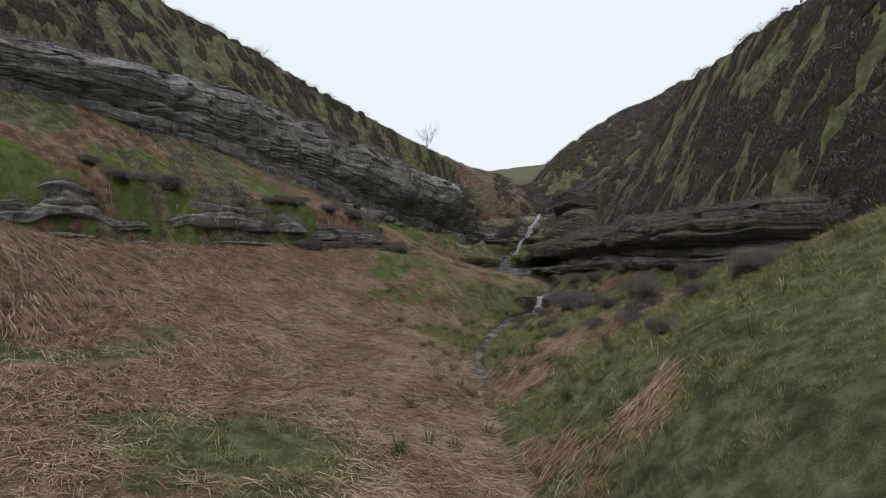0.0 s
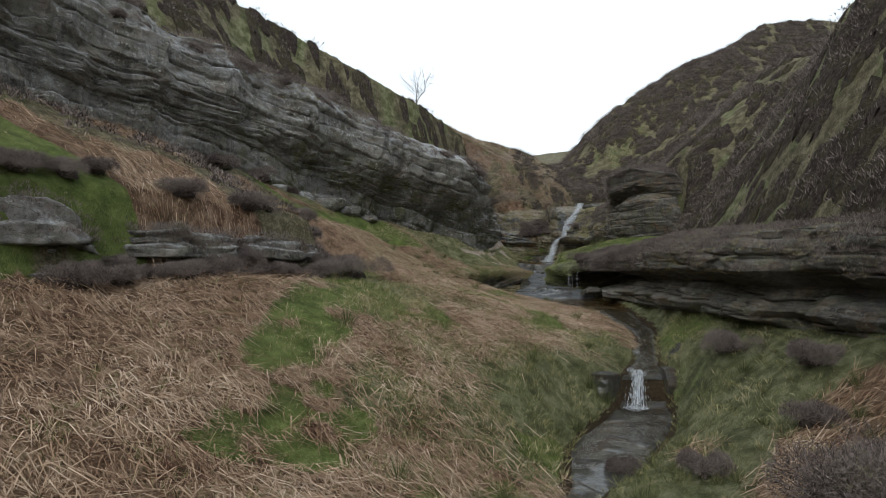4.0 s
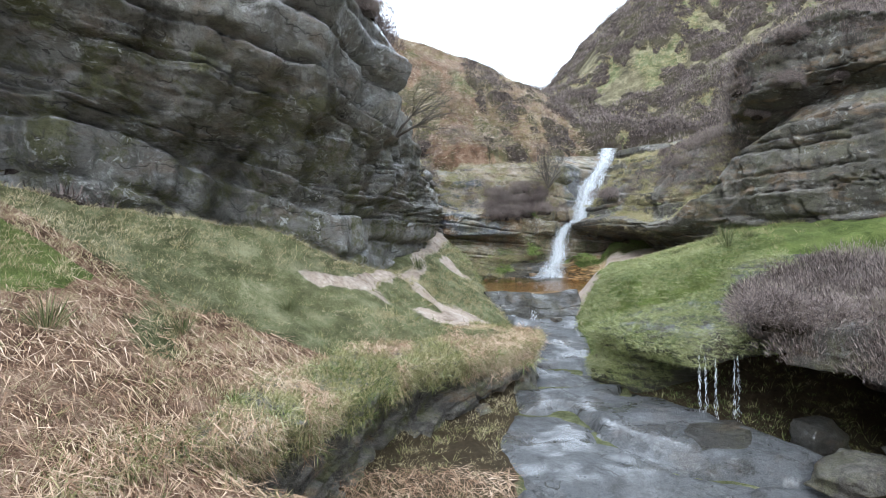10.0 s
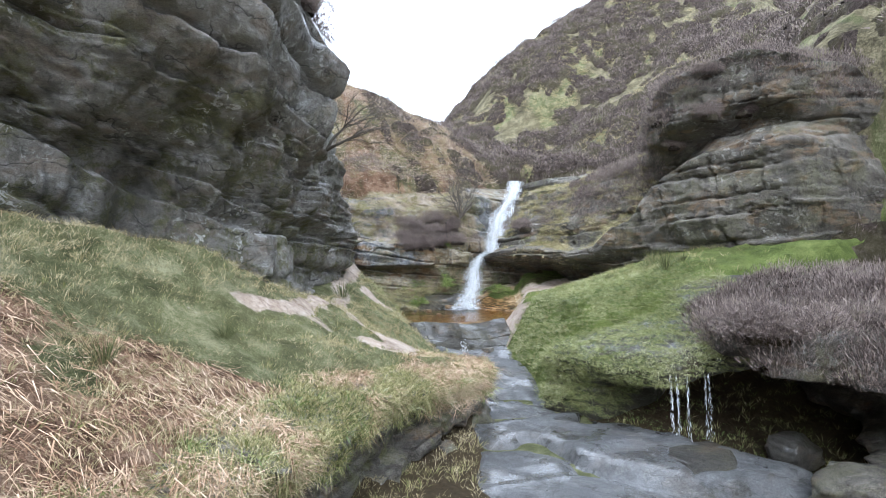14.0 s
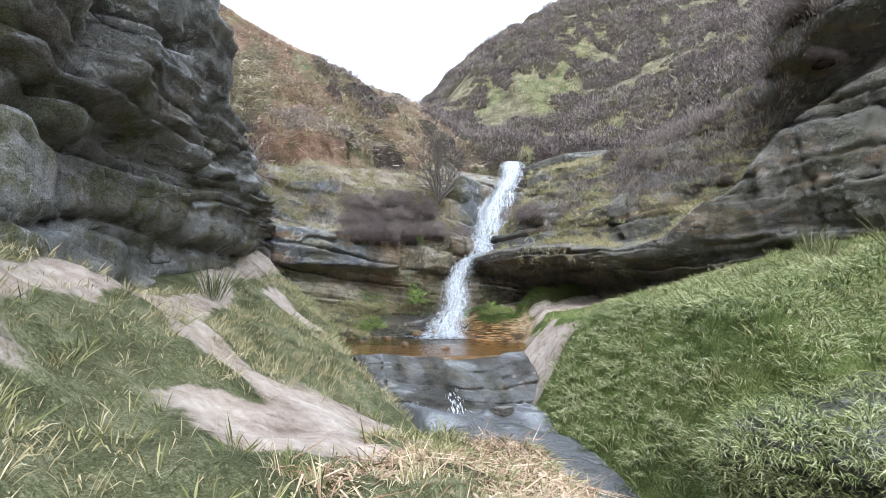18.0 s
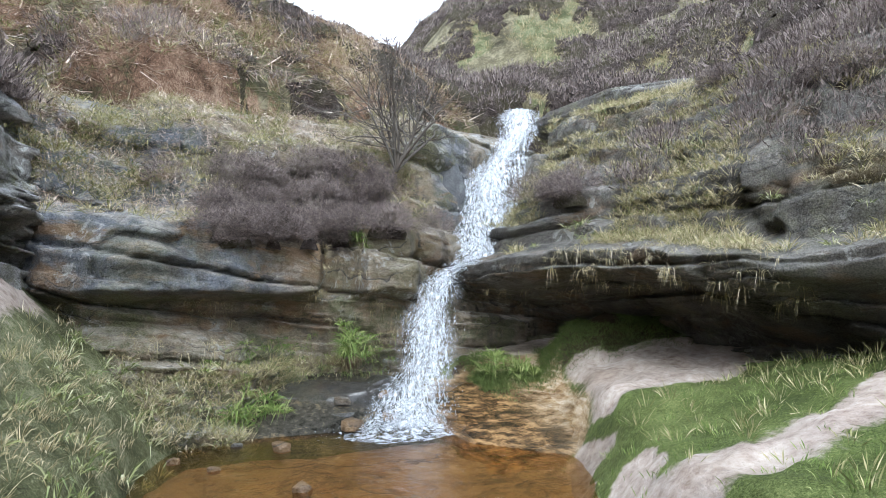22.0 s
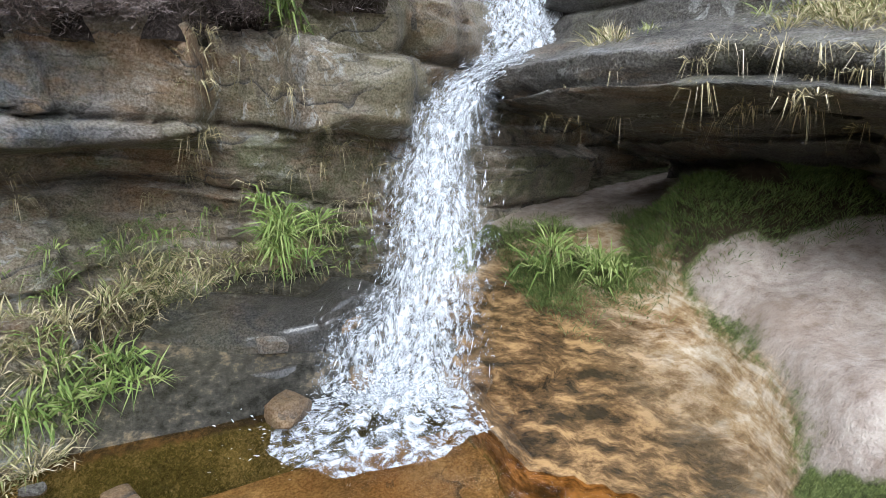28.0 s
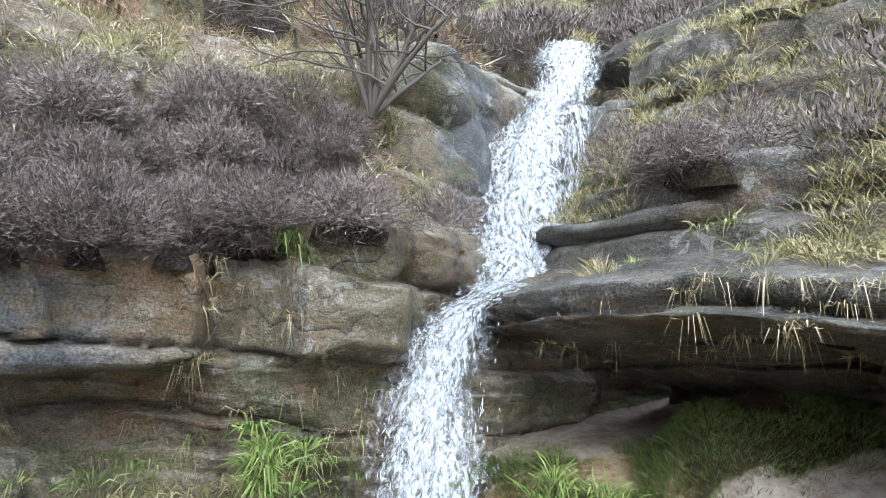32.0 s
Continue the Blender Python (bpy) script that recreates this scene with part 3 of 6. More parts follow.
gx = np.r_[-spaced((14, 60, 0.45, 2.5), (60, 400, 6, 40))[::-1], spaced((-14, -3, 0.4, 0.13), (-3, 13, 0.12, 0.12), (13, 26, 0.2, 0.8), (26, 60, 1, 3), (60, 420, 6, 40))]
gy = spaced((-30, 0, 1.5, 0.35), (0, 45, 0.3, 0.25), (45, 56, 0.2, 0.13), (56, 79, 0.12, 0.12), (79, 96, 0.2, 0.5), (96, 140, 0.8, 3), (140, 500, 8, 40))
GX, GY = np.meshgrid(gx, gy)
GZ = land(GX, GY)
ground = mesh_object("ground", np.stack([GX, GY, GZ], -1).reshape(-1, 3), grid_faces(len(gy), len(gx)), ground_mat)
tagged(ground, "grass, dead bracken and bare sandy soil of a moorland ravine", "ground", kind="structure")


def covers(x, y):
    """Which cover grows where: bracken, turf, heath, soil and sand, from 0 to 1."""
    n1, n2, n3 = fbm(x, y, 0, 6, 3, 31), fbm(x, y, 0, 3, 3, 41), fbm(1.7 * x, y, 0, 1.5, 2, 48)
    lx, wx, bx = cliff_x(y), wall_x(y), bank_x(y)
    left, right = x < bed_l(y), x > bed_r(y)
    terrace = (x > lx) & left & (y < 77)
    bracken = np.where(terrace, step(-0.35, 0.15, n1 + 0.25 * np.exp(-((y - 18) / 14.0) ** 2) + 0.1 - 0.05 * step(42, 50, y) - 0.1 * np.exp(-((y - 45) / 4.0) ** 2) + 0.35 * n2), 0)
    bracken = np.where(right & (x < wx) & (y < 34), step(0.0, 0.3, n1 + 0.5 * n2 + 0.3 * n3), bracken)
    bracken = np.where((y > 77) & (x < 11 + 1.5 * n2 - 0.1 * (y - 79)) & (y < 99), np.clip(0.6 + 0.5 * n3, 0.3, 0.95), bracken)
    bracken = np.where(terrace & (y > 60.5), step(0.25, 0.5, n1) * 0.6 * (x < -1), bracken)
    bracken = np.where(terrace & (y > 50) & (y < 60.8) & (x > lx + 3.6), np.maximum(bracken, 0.9 * step(-0.3, 0.1, n2 + 0.5 * n3 + 0.1)), bracken)
    turf = np.where(terrace & (y > 50) & (y < 60) & (x < lx + 3.3 + n2), step(-0.35, 0.1, n1), 0)
    turf = np.where((x > -9 + 0.12 * (y - 24)) & (y > 22) & (y < 57) & (x > -7) & left, step(-0.05, 0.3, n2 + 0.3 * n1 + 0.5 * fbm(x, y, 0, 0.9, 2, 49) - 0.15 * step(38, 45, y) - 0.2 * step(49, 52, y)), turf)
    turf = np.where(right & (x < wx) & (y > 10), step(0.05, 0.4, n2), turf)
    turf = np.where(right & (x < wx + 2) & (y > 60) & (y < 78), 0.9, turf) * (y < 77.5) * np.where(right & (y < 60), np.where(y > 33, 0.6, 0.5 + 0.4 * step(18, 26, y)), 1)
    heath = np.where((x < lx - 1.5) | (x > wx + 1.5), step(-0.2, 0.12, 0.6 * n1 + 0.1 + 0.5 * n2 + 0.8 * n3), 0) * (y < 79)
    heath = np.where((y >= 77.5) & (bracken < 0.5), step(-0.2, 0.1, 0.7 * n2 + 0.18 + 0.8 * n3), heath * (bracken < 0.5))
    heath = np.where(terrace & (y > 14) & (y < 50) & (x < ledge_x(y) + 0.4), step(0.05, 0.3, n2), heath)
    turf = np.where(terrace & (y > 10) & (y < 36) & (x < ledge_x(y) + 0.2), step(-0.3, 0.1, n1), turf)
    heath = np.where(((y >= 77.5) | (x < lx - 1.5) | (x > wx + 1.5)) & (bracken < 0.5), np.maximum(heath, 0.5 + 0.5 * n3), heath)
    edge = np.minimum(np.abs(x - bed_l(y)), np.abs(x - bed_r(y)))
    soil = np.where((x > bed_l(y) - 0.25) & (x < bed_r(y) + 0.25) & (y < 59) & (y > 18), 1.0, 0)
    lane = np.exp(-((x - path_l(y)) / (0.3 + 0.15 * n2)) ** 2) * step(46, 52, y) * (y < 76) * np.where(y < 63, 0.3 * step(-0.2, 0.2, n2 + 0.1), 1)
    lane2 = np.exp(-((y - path_ry(x)) / (0.36 + 0.2 * n2)) ** 2) * (x > 6.6) * (x < 13)
    bare = np.where((y > 64.0) & (y < 72.5) & (x > lx + 0.5) & (x < bx + 0.3), step(-0.15, 0.2, n2 + 0.1 + 0.4 * fbm(x, y, 0, 0.9, 2, 46)), 0)
    beach = np.where((x > bed_r(y) - 0.6) & (x < rim_x(y) - 0.05 + 0.5 * n3) & (y > 69.4) & (y < 76.5), 0.9, 0)
    recess = np.where((x > 9.6) & (x < 13.5) & (y > 73) & (y < 77.6), 0.9, 0)
    moss = np.exp(-((y - (76.3 - 1.0 * np.clip((x - 9.5) / 2.9, 0, 1))) / 0.6) ** 2) * (x > 9.3) * (x < 12.8)
    recess = recess * (1 - step(0.3, 0.6, moss))
    sand = np.maximum.reduce([lane, lane2, bare, beach, recess])
    # Under the moss, dark soil colour replaces turf to deepen the hollow's shade.
    turf = turf * (1 - moss)
    soil = np.maximum(soil, step(0.3, 0.6, moss))
    soil = np.where((x > bx + 0.1) & left & (y > 57) & (y < 66), 0.75, soil)
    soil = np.where(right & (y > 55.5) & (y < 64) & (x < wx + 1), 1.0, soil)
    shelf, ramp = pool_rocks(x, y)
    tuft = step(0.05, 0.2, fbm(x, y, 0, 1.3, 3, 43)) * (y > 62.5) * (left | (y < 73.2) & (x > bed_r(y) + 0.3))
    sand = sand * (1 - 0.9 * tuft * (lane < 0.5) * (lane2 < 0.5))
    return dict(bracken=bracken, turf=turf, heath=heath, soil=soil, sand=sand * (1 - ramp), ochre=ramp, soaked=ramp * (1 - step(9.3, 10.2, x + 0.6 * n3 - 0.15 * (y - 75))), shelf=np.maximum(step(0.0, 0.1, shelf), 1.0 * ((y > 75.8) & (y < 77.6) & (x > 5.9) & (x < 8.7))))


for name, values in covers(GX, GY).items():
    mask(ground, name, values)


# ---- rock faces ----
FACES = {}


def beds(h, s, seed, thick=0.45):
    """How far each bed of the rock stands out at height h, s metres along the face: hard lips and worn joints that come and go."""
    rng = np.random.default_rng(seed)
    levels = np.cumsum(rng.uniform(0.25, 2.0, 90) ** 1.3 * thick) - 12
    hh = h + 0.3 * fbm(s, 0 * s, h, 5.0, 3, seed + 5)
    k = np.searchsorted(levels, hh)
    lo, hi = levels[np.clip(k - 1, 0, 89)], levels[np.clip(k, 0, 89)]
    f = np.clip((hh - lo) / np.maximum(hi - lo, 1e-3), 0, 1)
    long = 0.7 + 1.6 * lattice(k, 0 * k, 0 * k, seed + 61)
    cell = np.floor(s / long + 5.0 * lattice(k, 0 * k + 1, 0 * k, seed + 62) + 0.12 * fbm(s, 0 * s, h, 0.5, 2, seed + 63)).astype(np.int64)
    block = 2 * lattice(k, cell, 0 * k, seed + 64) - 1
    proud = 0.75 * fbm(s, 13.7 * k, 0, 3.5, 3, seed + 31) + 0.5 * block
    worn = step(-0.35, 0.25, fbm(s, 7.3 * k, 0, 2.2, 2, seed + 37))
    joint = np.exp(-(f / 0.09) ** 2) + np.exp(-((1 - f) / 0.06) ** 2)
    return 1.1 * proud - 0.9 * joint * worn + 0.3 * f


def rock_face(name, line, profile, material, label, seed, du=0.14, nv=70, dip=0.0, relief=0.16, lumps=0.35, holes=0.0, blocks=0.12, coarse=None, follow=0.0):
    """A rock face along a plan line (rows of x, y), standing out to the line's right-hand side. profile(s, v, y) gives offset and height."""
    line = np.array(line, float)
    seg = np.r_[0, np.cumsum(np.hypot(*np.diff(line, axis=0).T))]
    s = np.arange(0, seg[-1], du)
    if coarse is not None:
        every = coarse(np.interp(s, seg, line[:, 1]))
        s = s[np.r_[True, np.diff(np.floor(np.cumsum(1 / every))) > 0]]
    fine = np.stack([np.interp(s, seg, line[:, k]) for k in (0, 1)], 1)
    k = max(3, int(1.2 / du / (1 if coarse is None else 1.6)))
    pad = np.pad(fine, ((k, k), (0, 0)), "edge")
    fine = np.stack([np.convolve(pad[:, c], np.ones(2 * k + 1) / (2 * k + 1), "valid") for c in (0, 1)], 1)
    t = np.gradient(fine, axis=0)
    t /= np.linalg.norm(t, axis=1, keepdims=True) + 1e-9
    nrm = np.stack([t[:, 1], -t[:, 0]], 1)
    S, V = np.meshgrid(s, np.linspace(0, 1, nv), indexing="ij")
    Y = np.interp(S, s, fine[:, 1])
    off, h = profile(S, V, Y)
    fade = step(0, 0.05, V) * (1 - step(0.92, 1.0, V))
    hd = V * follow if follow else h - dip * S
    b = beds(hd, S, seed) * relief * fade + beds(hd, S, seed + 70, 0.13) * 0.3 * relief * fade
    lump = lumps * fbm(S, hd * 1.6, off, 2.4, 4, seed + 9) * fade
    ridge = 1 - np.abs(fbm(S * 0.8, hd * 1.8, off, 0.9, 4, seed + 13)) * 2
    lump = lump + 0.09 * ridge * fade - 0.05 * np.abs(fbm(S, hd * 2.2, off, 0.4, 3, seed + 14)) * fade
    # upright cracks and steps between blocks
    col = fbm(S, hd * 0.35, 0, 1.7, 3, seed + 41)
    lump = lump + blocks * np.tanh(6 * col) * fade - 0.14 * np.exp(-((col - 0.12) / 0.025) ** 2) * fade
    pit = 0
    if holes:
        c = fbm(S, hd * 1.4, 0, 0.8, 2, seed + 17)
        pit = -holes * step(0.36, 0.5, c) * step(-0.1, 0.3, fbm(S, h, 0, 4, 2, seed + 19)) * fade
    off = off + b + lump + pit
    X = np.interp(S, s, fine[:, 0]) + off * np.interp(S, s, nrm[:, 0])
    Yw = Y + off * np.interp(S, s, nrm[:, 1])
    Z = h + 0.15 * fbm(X, Yw, h, 1.3, 4, seed + 23) * fade
    P = np.stack([X, Yw, Z], -1)
    N = np.cross(np.gradient(P, axis=0), np.gradient(P, axis=1))
    FACES[name] = (P, N / (np.linalg.norm(N, axis=-1, keepdims=True) + 1e-9), V)
    ob = mesh_object(name, P.reshape(-1, 3), grid_faces(len(s), nv)[:, ::-1], material)
    tagged(ob, label, "cliff", kind="structure")
    return ob


def knots(v, *pairs):
    xs, vs = zip(*pairs)
    out = np.zeros(np.broadcast(v, *[np.asarray(p) for p in vs]).shape)
    for (xa, a), (xb, b) in zip(pairs, pairs[1:]):
        t = np.clip((v - xa) / (xb - xa), 0, 1)
        out = np.where(v >= xa, a + (b - a) * t, out)
    return out


def left_profile(s, v, y):
    lf, lt = cliff_foot(y) - 0.3, cliff_top(y)
    over = np.interp(y, [30, 46, 54, 60, 64, 67, 72, 77], [0.2, 0.2, 0.6, 1.3, 1.8, 0.8, 0.3, 0.2])
    cave = np.interp(y, [30, 46, 54, 60, 64, 67, 72, 77], [0.2, 0.6, 1.1, 2.1, 2.3, 1.0, 0.3, 0.2])
    back, lean = step(65, 69, y), step(43, 48, y) * (1 - step(60, 64, y))
    off = knots(v, (0.0, -cave), (0.12, -0.95 * cave), (0.3, -0.3 * cave), (0.5, 0.55 * over - 0.5 * back), (0.66, over - 1.0 * back - 0.5 * lean), (0.8, 0.3 * over - 0.4 - 1.2 * back - 1.0 * lean), (1.0, -3.2 - hollow_depth(y)))
    h = knots(v, (0.0, lf), (0.12, lf + 0.25 * (lt - lf)), (0.3, lf + 0.4 * (lt - lf)), (0.5, lf + 0.55 * (lt - lf)), (0.66, lf + 0.78 * (lt - lf)), (0.8, lf + 0.95 * (lt - lf)), (1.0, lt + 0.15))
    return off, h


ys = np.linspace(-20, 77.5, 60)
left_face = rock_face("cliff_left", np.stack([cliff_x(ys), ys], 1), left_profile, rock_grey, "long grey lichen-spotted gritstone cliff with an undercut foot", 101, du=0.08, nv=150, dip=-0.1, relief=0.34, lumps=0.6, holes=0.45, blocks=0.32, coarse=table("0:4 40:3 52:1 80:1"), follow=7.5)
P_, N_, V_ = FACES["cliff_left"]
# Moss on the undercut foot; its dark tone also paints in the overhang's shade.
mask(left_face, "mossy", 1.0 * step(0.5, 0.3, V_ + 0.15 * fbm(P_[..., 0], P_[..., 1], P_[..., 2], 1.5, 3, 111)) * step(48, 54, P_[..., 1]))
mask(left_face, "wetness", 0.85 * step(0.52, 0.66, V_ + 0.2 * fbm(P_[..., 0], P_[..., 1], P_[..., 2], 1.5, 3, 112)) * step(44, 50, P_[..., 1]))


def lower_profile(s, v, y):
    wf, wt = np.minimum(wall_foot(y), -0.3 * (y > 58) + 9 * (y <= 58)) - 0.4, np.minimum(wall_top(y), np.where(y > 58, 2.0, 9))
    out = np.interp(y, [10, 20, 30, 40, 50, 55, 57, 59, 61, 62.5], [0.4, 0.6, 0.6, 0.8, 0.8, 1.0, 1.8, 2.9, 3.4, 2.6])
    low = np.interp(y, [40, 50, 54, 57, 59.5, 61], [0.3, 0.4, 0.9, 1.6, 1.4, 0.2])
    buried = 3.0 * (1 - step(14, 21, y))
    off = knots(v, (0.0, low), (0.1, low + 0.2), (0.18, 0.2 * low), (0.3, -0.6 + 0 * y), (0.44, 0.3 * out), (0.54, out), (0.66, out - 0.1), (0.8, 0.3 * out - 0.3), (1.0, -3.2 + 0 * y))
    h = knots(v, (0.0, wf), (0.1, wf + 0.17 * (wt - wf)), (0.18, wf + 0.25 * (wt - wf)), (0.3, wf + 0.4 * (wt - wf)), (0.44, wf + 0.5 * (wt - wf)), (0.54, wf + 0.56 * (wt - wf)), (0.66, wf + 0.76 * (wt - wf)), (0.8, wf + 0.95 * (wt - wf)), (1.0, wt + 0.1))
    return off - buried, h


low_x = table("8:13.4 12:13 20:11.6 30:10.6 40:10.2 50:10.4 57:11.2 60:11.6 63:12")
ys = np.linspace(63, 14, 42)
rock_face("cliff_right_lower", np.stack([low_x(ys), ys], 1), lower_profile, rock_dark, "dark layered gritstone bank with an overhanging lip and damp hollow", 202, du=0.09, nv=110, dip=0.02, relief=0.36, lumps=0.6, holes=0.35, blocks=0.35, coarse=table("8:4 35:3 50:1 64:1"))


def upper_profile(s, v, y):
    """Strata below an overhanging brow at one end; towards the falls a shelf over a hollow."""
    wf, wt = wall_foot(y) - 0.4, wall_top(y)
    f = step(68.0, 71.5, y)
    brow = np.interp(y, [60, 64, 67.5, 69, 72], [0.0, 0.2, 1.4, 0.9, 0.0])
    off_a = knots(v, (0.0, 0.1 + 0 * y), (0.25, 0.7 + 0 * y), (0.45, 0.6 + 0 * y), (0.56, -0.1 - 0.6 * step(64.5, 66.5, y)), (0.68, -0.1 - 0.4 * step(64.5, 66.5, y) + brow), (0.82, brow), (1.0, -3.2 + 0 * y))
    h_a = knots(v, (0.0, wf), (0.25, wf + 0.25 * (wt - wf)), (0.45, wf + 0.55 * (wt - wf)), (0.56, wf + 0.66 * (wt - wf)), (0.68, wf + 0.74 * (wt - wf)), (0.82, wf + 0.95 * (wt - wf)), (1.0, wt + 0.1))
    lip = np.interp(y, [69, 71, 72.5, 74, 75.5, 76.6, 77.4], [1.0, 1.3, 1.6, 1.7, 2.0, 2.5, 2.7])
    lz = np.interp(y, [69, 71, 72.5, 74, 75.5, 77], [2.9, 2.6, 2.5, 2.72, 2.6, 2.55])
    off_b = knots(v, (0.0, 0.1 + 0 * y), (0.14, 0.0 + 0 * y), (0.26, 0.35 * lip), (0.36, lip), (0.42, lip + 0.03), (0.52, lip - 0.7), (0.64, lip - 0.95), (0.8, lip - 1.9), (1.0, -2.6 + 0 * y))
    h_b = knots(v, (0.0, 1.0 + 0 * y), (0.14, 1.55 + 0 * y), (0.26, lz - 0.6), (0.36, lz - 0.16), (0.42, lz + 0.1), (0.52, lz + 0.35), (0.64, lz + 1.15), (0.8, lz + 2.8), (1.0, wt + 0.25))
    return off_a * (1 - f) + off_b * f - 2.4 * (1 - step(62.5, 65.5, y)), h_a * (1 - f) + h_b * f


ys = np.linspace(77.6, 62, 40)
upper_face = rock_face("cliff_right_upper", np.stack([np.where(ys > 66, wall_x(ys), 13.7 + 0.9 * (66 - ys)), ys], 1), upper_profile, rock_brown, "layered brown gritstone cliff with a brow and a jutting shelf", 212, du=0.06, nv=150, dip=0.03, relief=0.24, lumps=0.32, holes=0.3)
P_, N_, V_ = FACES["cliff_right_upper"]
mask(upper_face, "mossy", 0.7 * step(1.9, 1.5, P_[..., 2]) * (P_[..., 1] > 72))
mask(upper_face, "wetness", np.maximum(0.8 * np.exp(-((P_[..., 0] - 9.8) / 1.3) ** 2 - ((P_[..., 1] - 77) / 1.6) ** 2), 0.5 * (P_[..., 1] > 70) * step(2.7, 2.3, P_[..., 2])))

xs = np.linspace(3.0, 13.6, 30)


def head_profile(s, v, y):
    x = 3.0 + 0.965 * s
    slab = step(3.0, 3.6, x) * (1 - step(6.9, 7.25, x))
    chute = step(9.0, 9.6, x) * (1 - step(12.2, 12.8, x))
    block = step(7.6, 7.9, x) * (1 - step(8.5, 8.8, x))
    tall = step(12.2, 13.0, x)
    off = knots(v, (0.0, 0.1 + 1.05 * (1 - step(5.4, 6.6, x)) + 0.4 * tall), (0.12, 0.12 + 0.3 * (1 - step(5.4, 6.6, x))), (0.25, 0.12 - 0.35 * slab), (0.34, 0.05 - 0.1 * slab), (0.38, 0.65 * slab + 0.5 * block), (0.55, 0.5 * slab + 0.35 * block - 0.25 * chute), (0.62, -0.25 - 0.25 * chute + 0.2 * block), (0.8, -0.8 + 0 * y), (1.0, -2.6 + 0 * y))
    h = knots(v, (0.0, 0.1 + 0 * y), (0.12, 1.2 + 0 * y), (0.25, 1.75 + 0 * y), (0.34, 2.05 + 0 * y), (0.38, 2.2 + 0 * y), (0.55, 3.15 + 0 * y), (0.62, 3.4 + 0.4 * chute), (0.8, 4.6 + 0.6 * chute), (1.0, 5.7 + 0.35 * chute))
    return off, h


head_face = rock_face("headwall", np.stack([xs, head_y(xs)], 1), head_profile, rock_head, "stained brown and blue-grey rock wall behind the waterfall", 303, du=0.045, nv=170, dip=-0.12, relief=0.19, lumps=0.42, holes=0.1, blocks=0.26)
P_, N_, V_ = FACES["headwall"]
X_, Z_ = P_[..., 0], P_[..., 2]
fall_x = np.interp(Z_, [0.3, 1.2, 2.4, 2.8, 4.1, 5.1, 6.2], [8.1, 8.5, 9.1, 10, 10.9, 11.5, 11.9])
mask(head_face, "wetness", np.exp(-((X_ - fall_x) / 0.85) ** 2) + 0.08 * step(2.3, 2.0, Z_))
mask(head_face, "mossy", 1.0 * step(2.3, 1.9, Z_) + 0.3 * step(3.2, 3.8, Z_))
mask(head_face, "blue", np.maximum(step(6.9, 6.0, X_ + 0.5 * (Z_ - 2.6) + 0.4 * fbm(X_, Z_, 0, 1, 3, 9)) * step(2.05, 2.25, Z_), 0.9 * step(9.2, 9.5, X_) * step(10.5, 10.1, X_) * step(3.2, 3.5, Z_)))

ys = np.linspace(14, 45.5, 26)


def terrace_profile(s, v, y):
    f = ledge_foot(y) - 0.3
    t = f + 0.3 + (ledge_top(y) - f - 0.3) * (0.6 + 0.35 * step(-0.3, 0.2, fbm(y, 0 * y, 0, 4, 2, 405))) * step(13, 18, y) * (1 - step(43, 46, y))
    off = knots(v, (0.0, 0.1 + 0 * y), (0.15, 0.15 + 0 * y), (0.25, -0.5 + 0 * y), (0.42, -0.55 + 0 * y), (0.5, 0.2 + 0 * y), (0.66, 0.12 + 0 * y), (0.7, -0.15 + 0 * y), (0.85, -0.25 + 0 * y), (1.0, -1.6 + 0 * y))
    h = knots(v, (0.0, f), (0.15, f + 0.22 * (t - f)), (0.25, f + 0.26 * (t - f)), (0.42, f + 0.48 * (t - f)), (0.5, f + 0.52 * (t - f)), (0.66, f + 0.72 * (t - f)), (0.7, f + 0.75 * (t - f)), (0.85, f + 0.97 * (t - f)), (1.0, t - 0.1))
    return off, h


rock_face("ledge_left", np.stack([ledge_x(ys), ys], 1), terrace_profile, rock_grey, "low layered rock ledge under heather on the grassy terrace", 404, du=0.14, nv=64, relief=0.26, lumps=0.4, blocks=0.3)

bank_line = [(-2.6, 56.4), (-1.1, 57.9), (-0.2, 59.6), (0.8, 61.4), (2.1, 62.6), (3.5, 63.1), (4.2, 64.2), (4.5, 66.2)]


def bank_profile(s, v, y):
    low, high = bed_z(y) - 0.2 + np.interp(y, [57, 58.5], [1.2, 0]), bank_z(y) + 0.05
    off = knots(v, (0.0, 0.8 + 0 * y), (0.25, 0.5 + 0 * y), (0.5, 0.42 + 0 * y), (0.75, 0.65 + 0 * y), (1.0, -0.6 + 0 * y))
    h = knots(v, (0.0, low), (0.25, low + 0.3 * (high - low)), (0.5, low + 0.55 * (high - low)), (0.75, low + 0.85 * (high - low)), (1.0, high))
    return off, h


crag_face = rock_face("bank_outcrop", bank_line, bank_profile, rock_brown, "mossy tilted rock outcrop along the stream bank", 505, du=0.05, nv=90, dip=0.25, relief=0.24, lumps=0.3)
mask(crag_face, "mossy", 0.6 + 0 * FACES["bank_outcrop"][2])

# the mossy lip over the dark hollow where the water drips
lip_line = [(6.3, 64.8), (6.45, 63.5), (6.8, 62.4), (7.6, 61.5), (8.9, 61.1), (10.4, 60.8), (11.8, 60.6)]


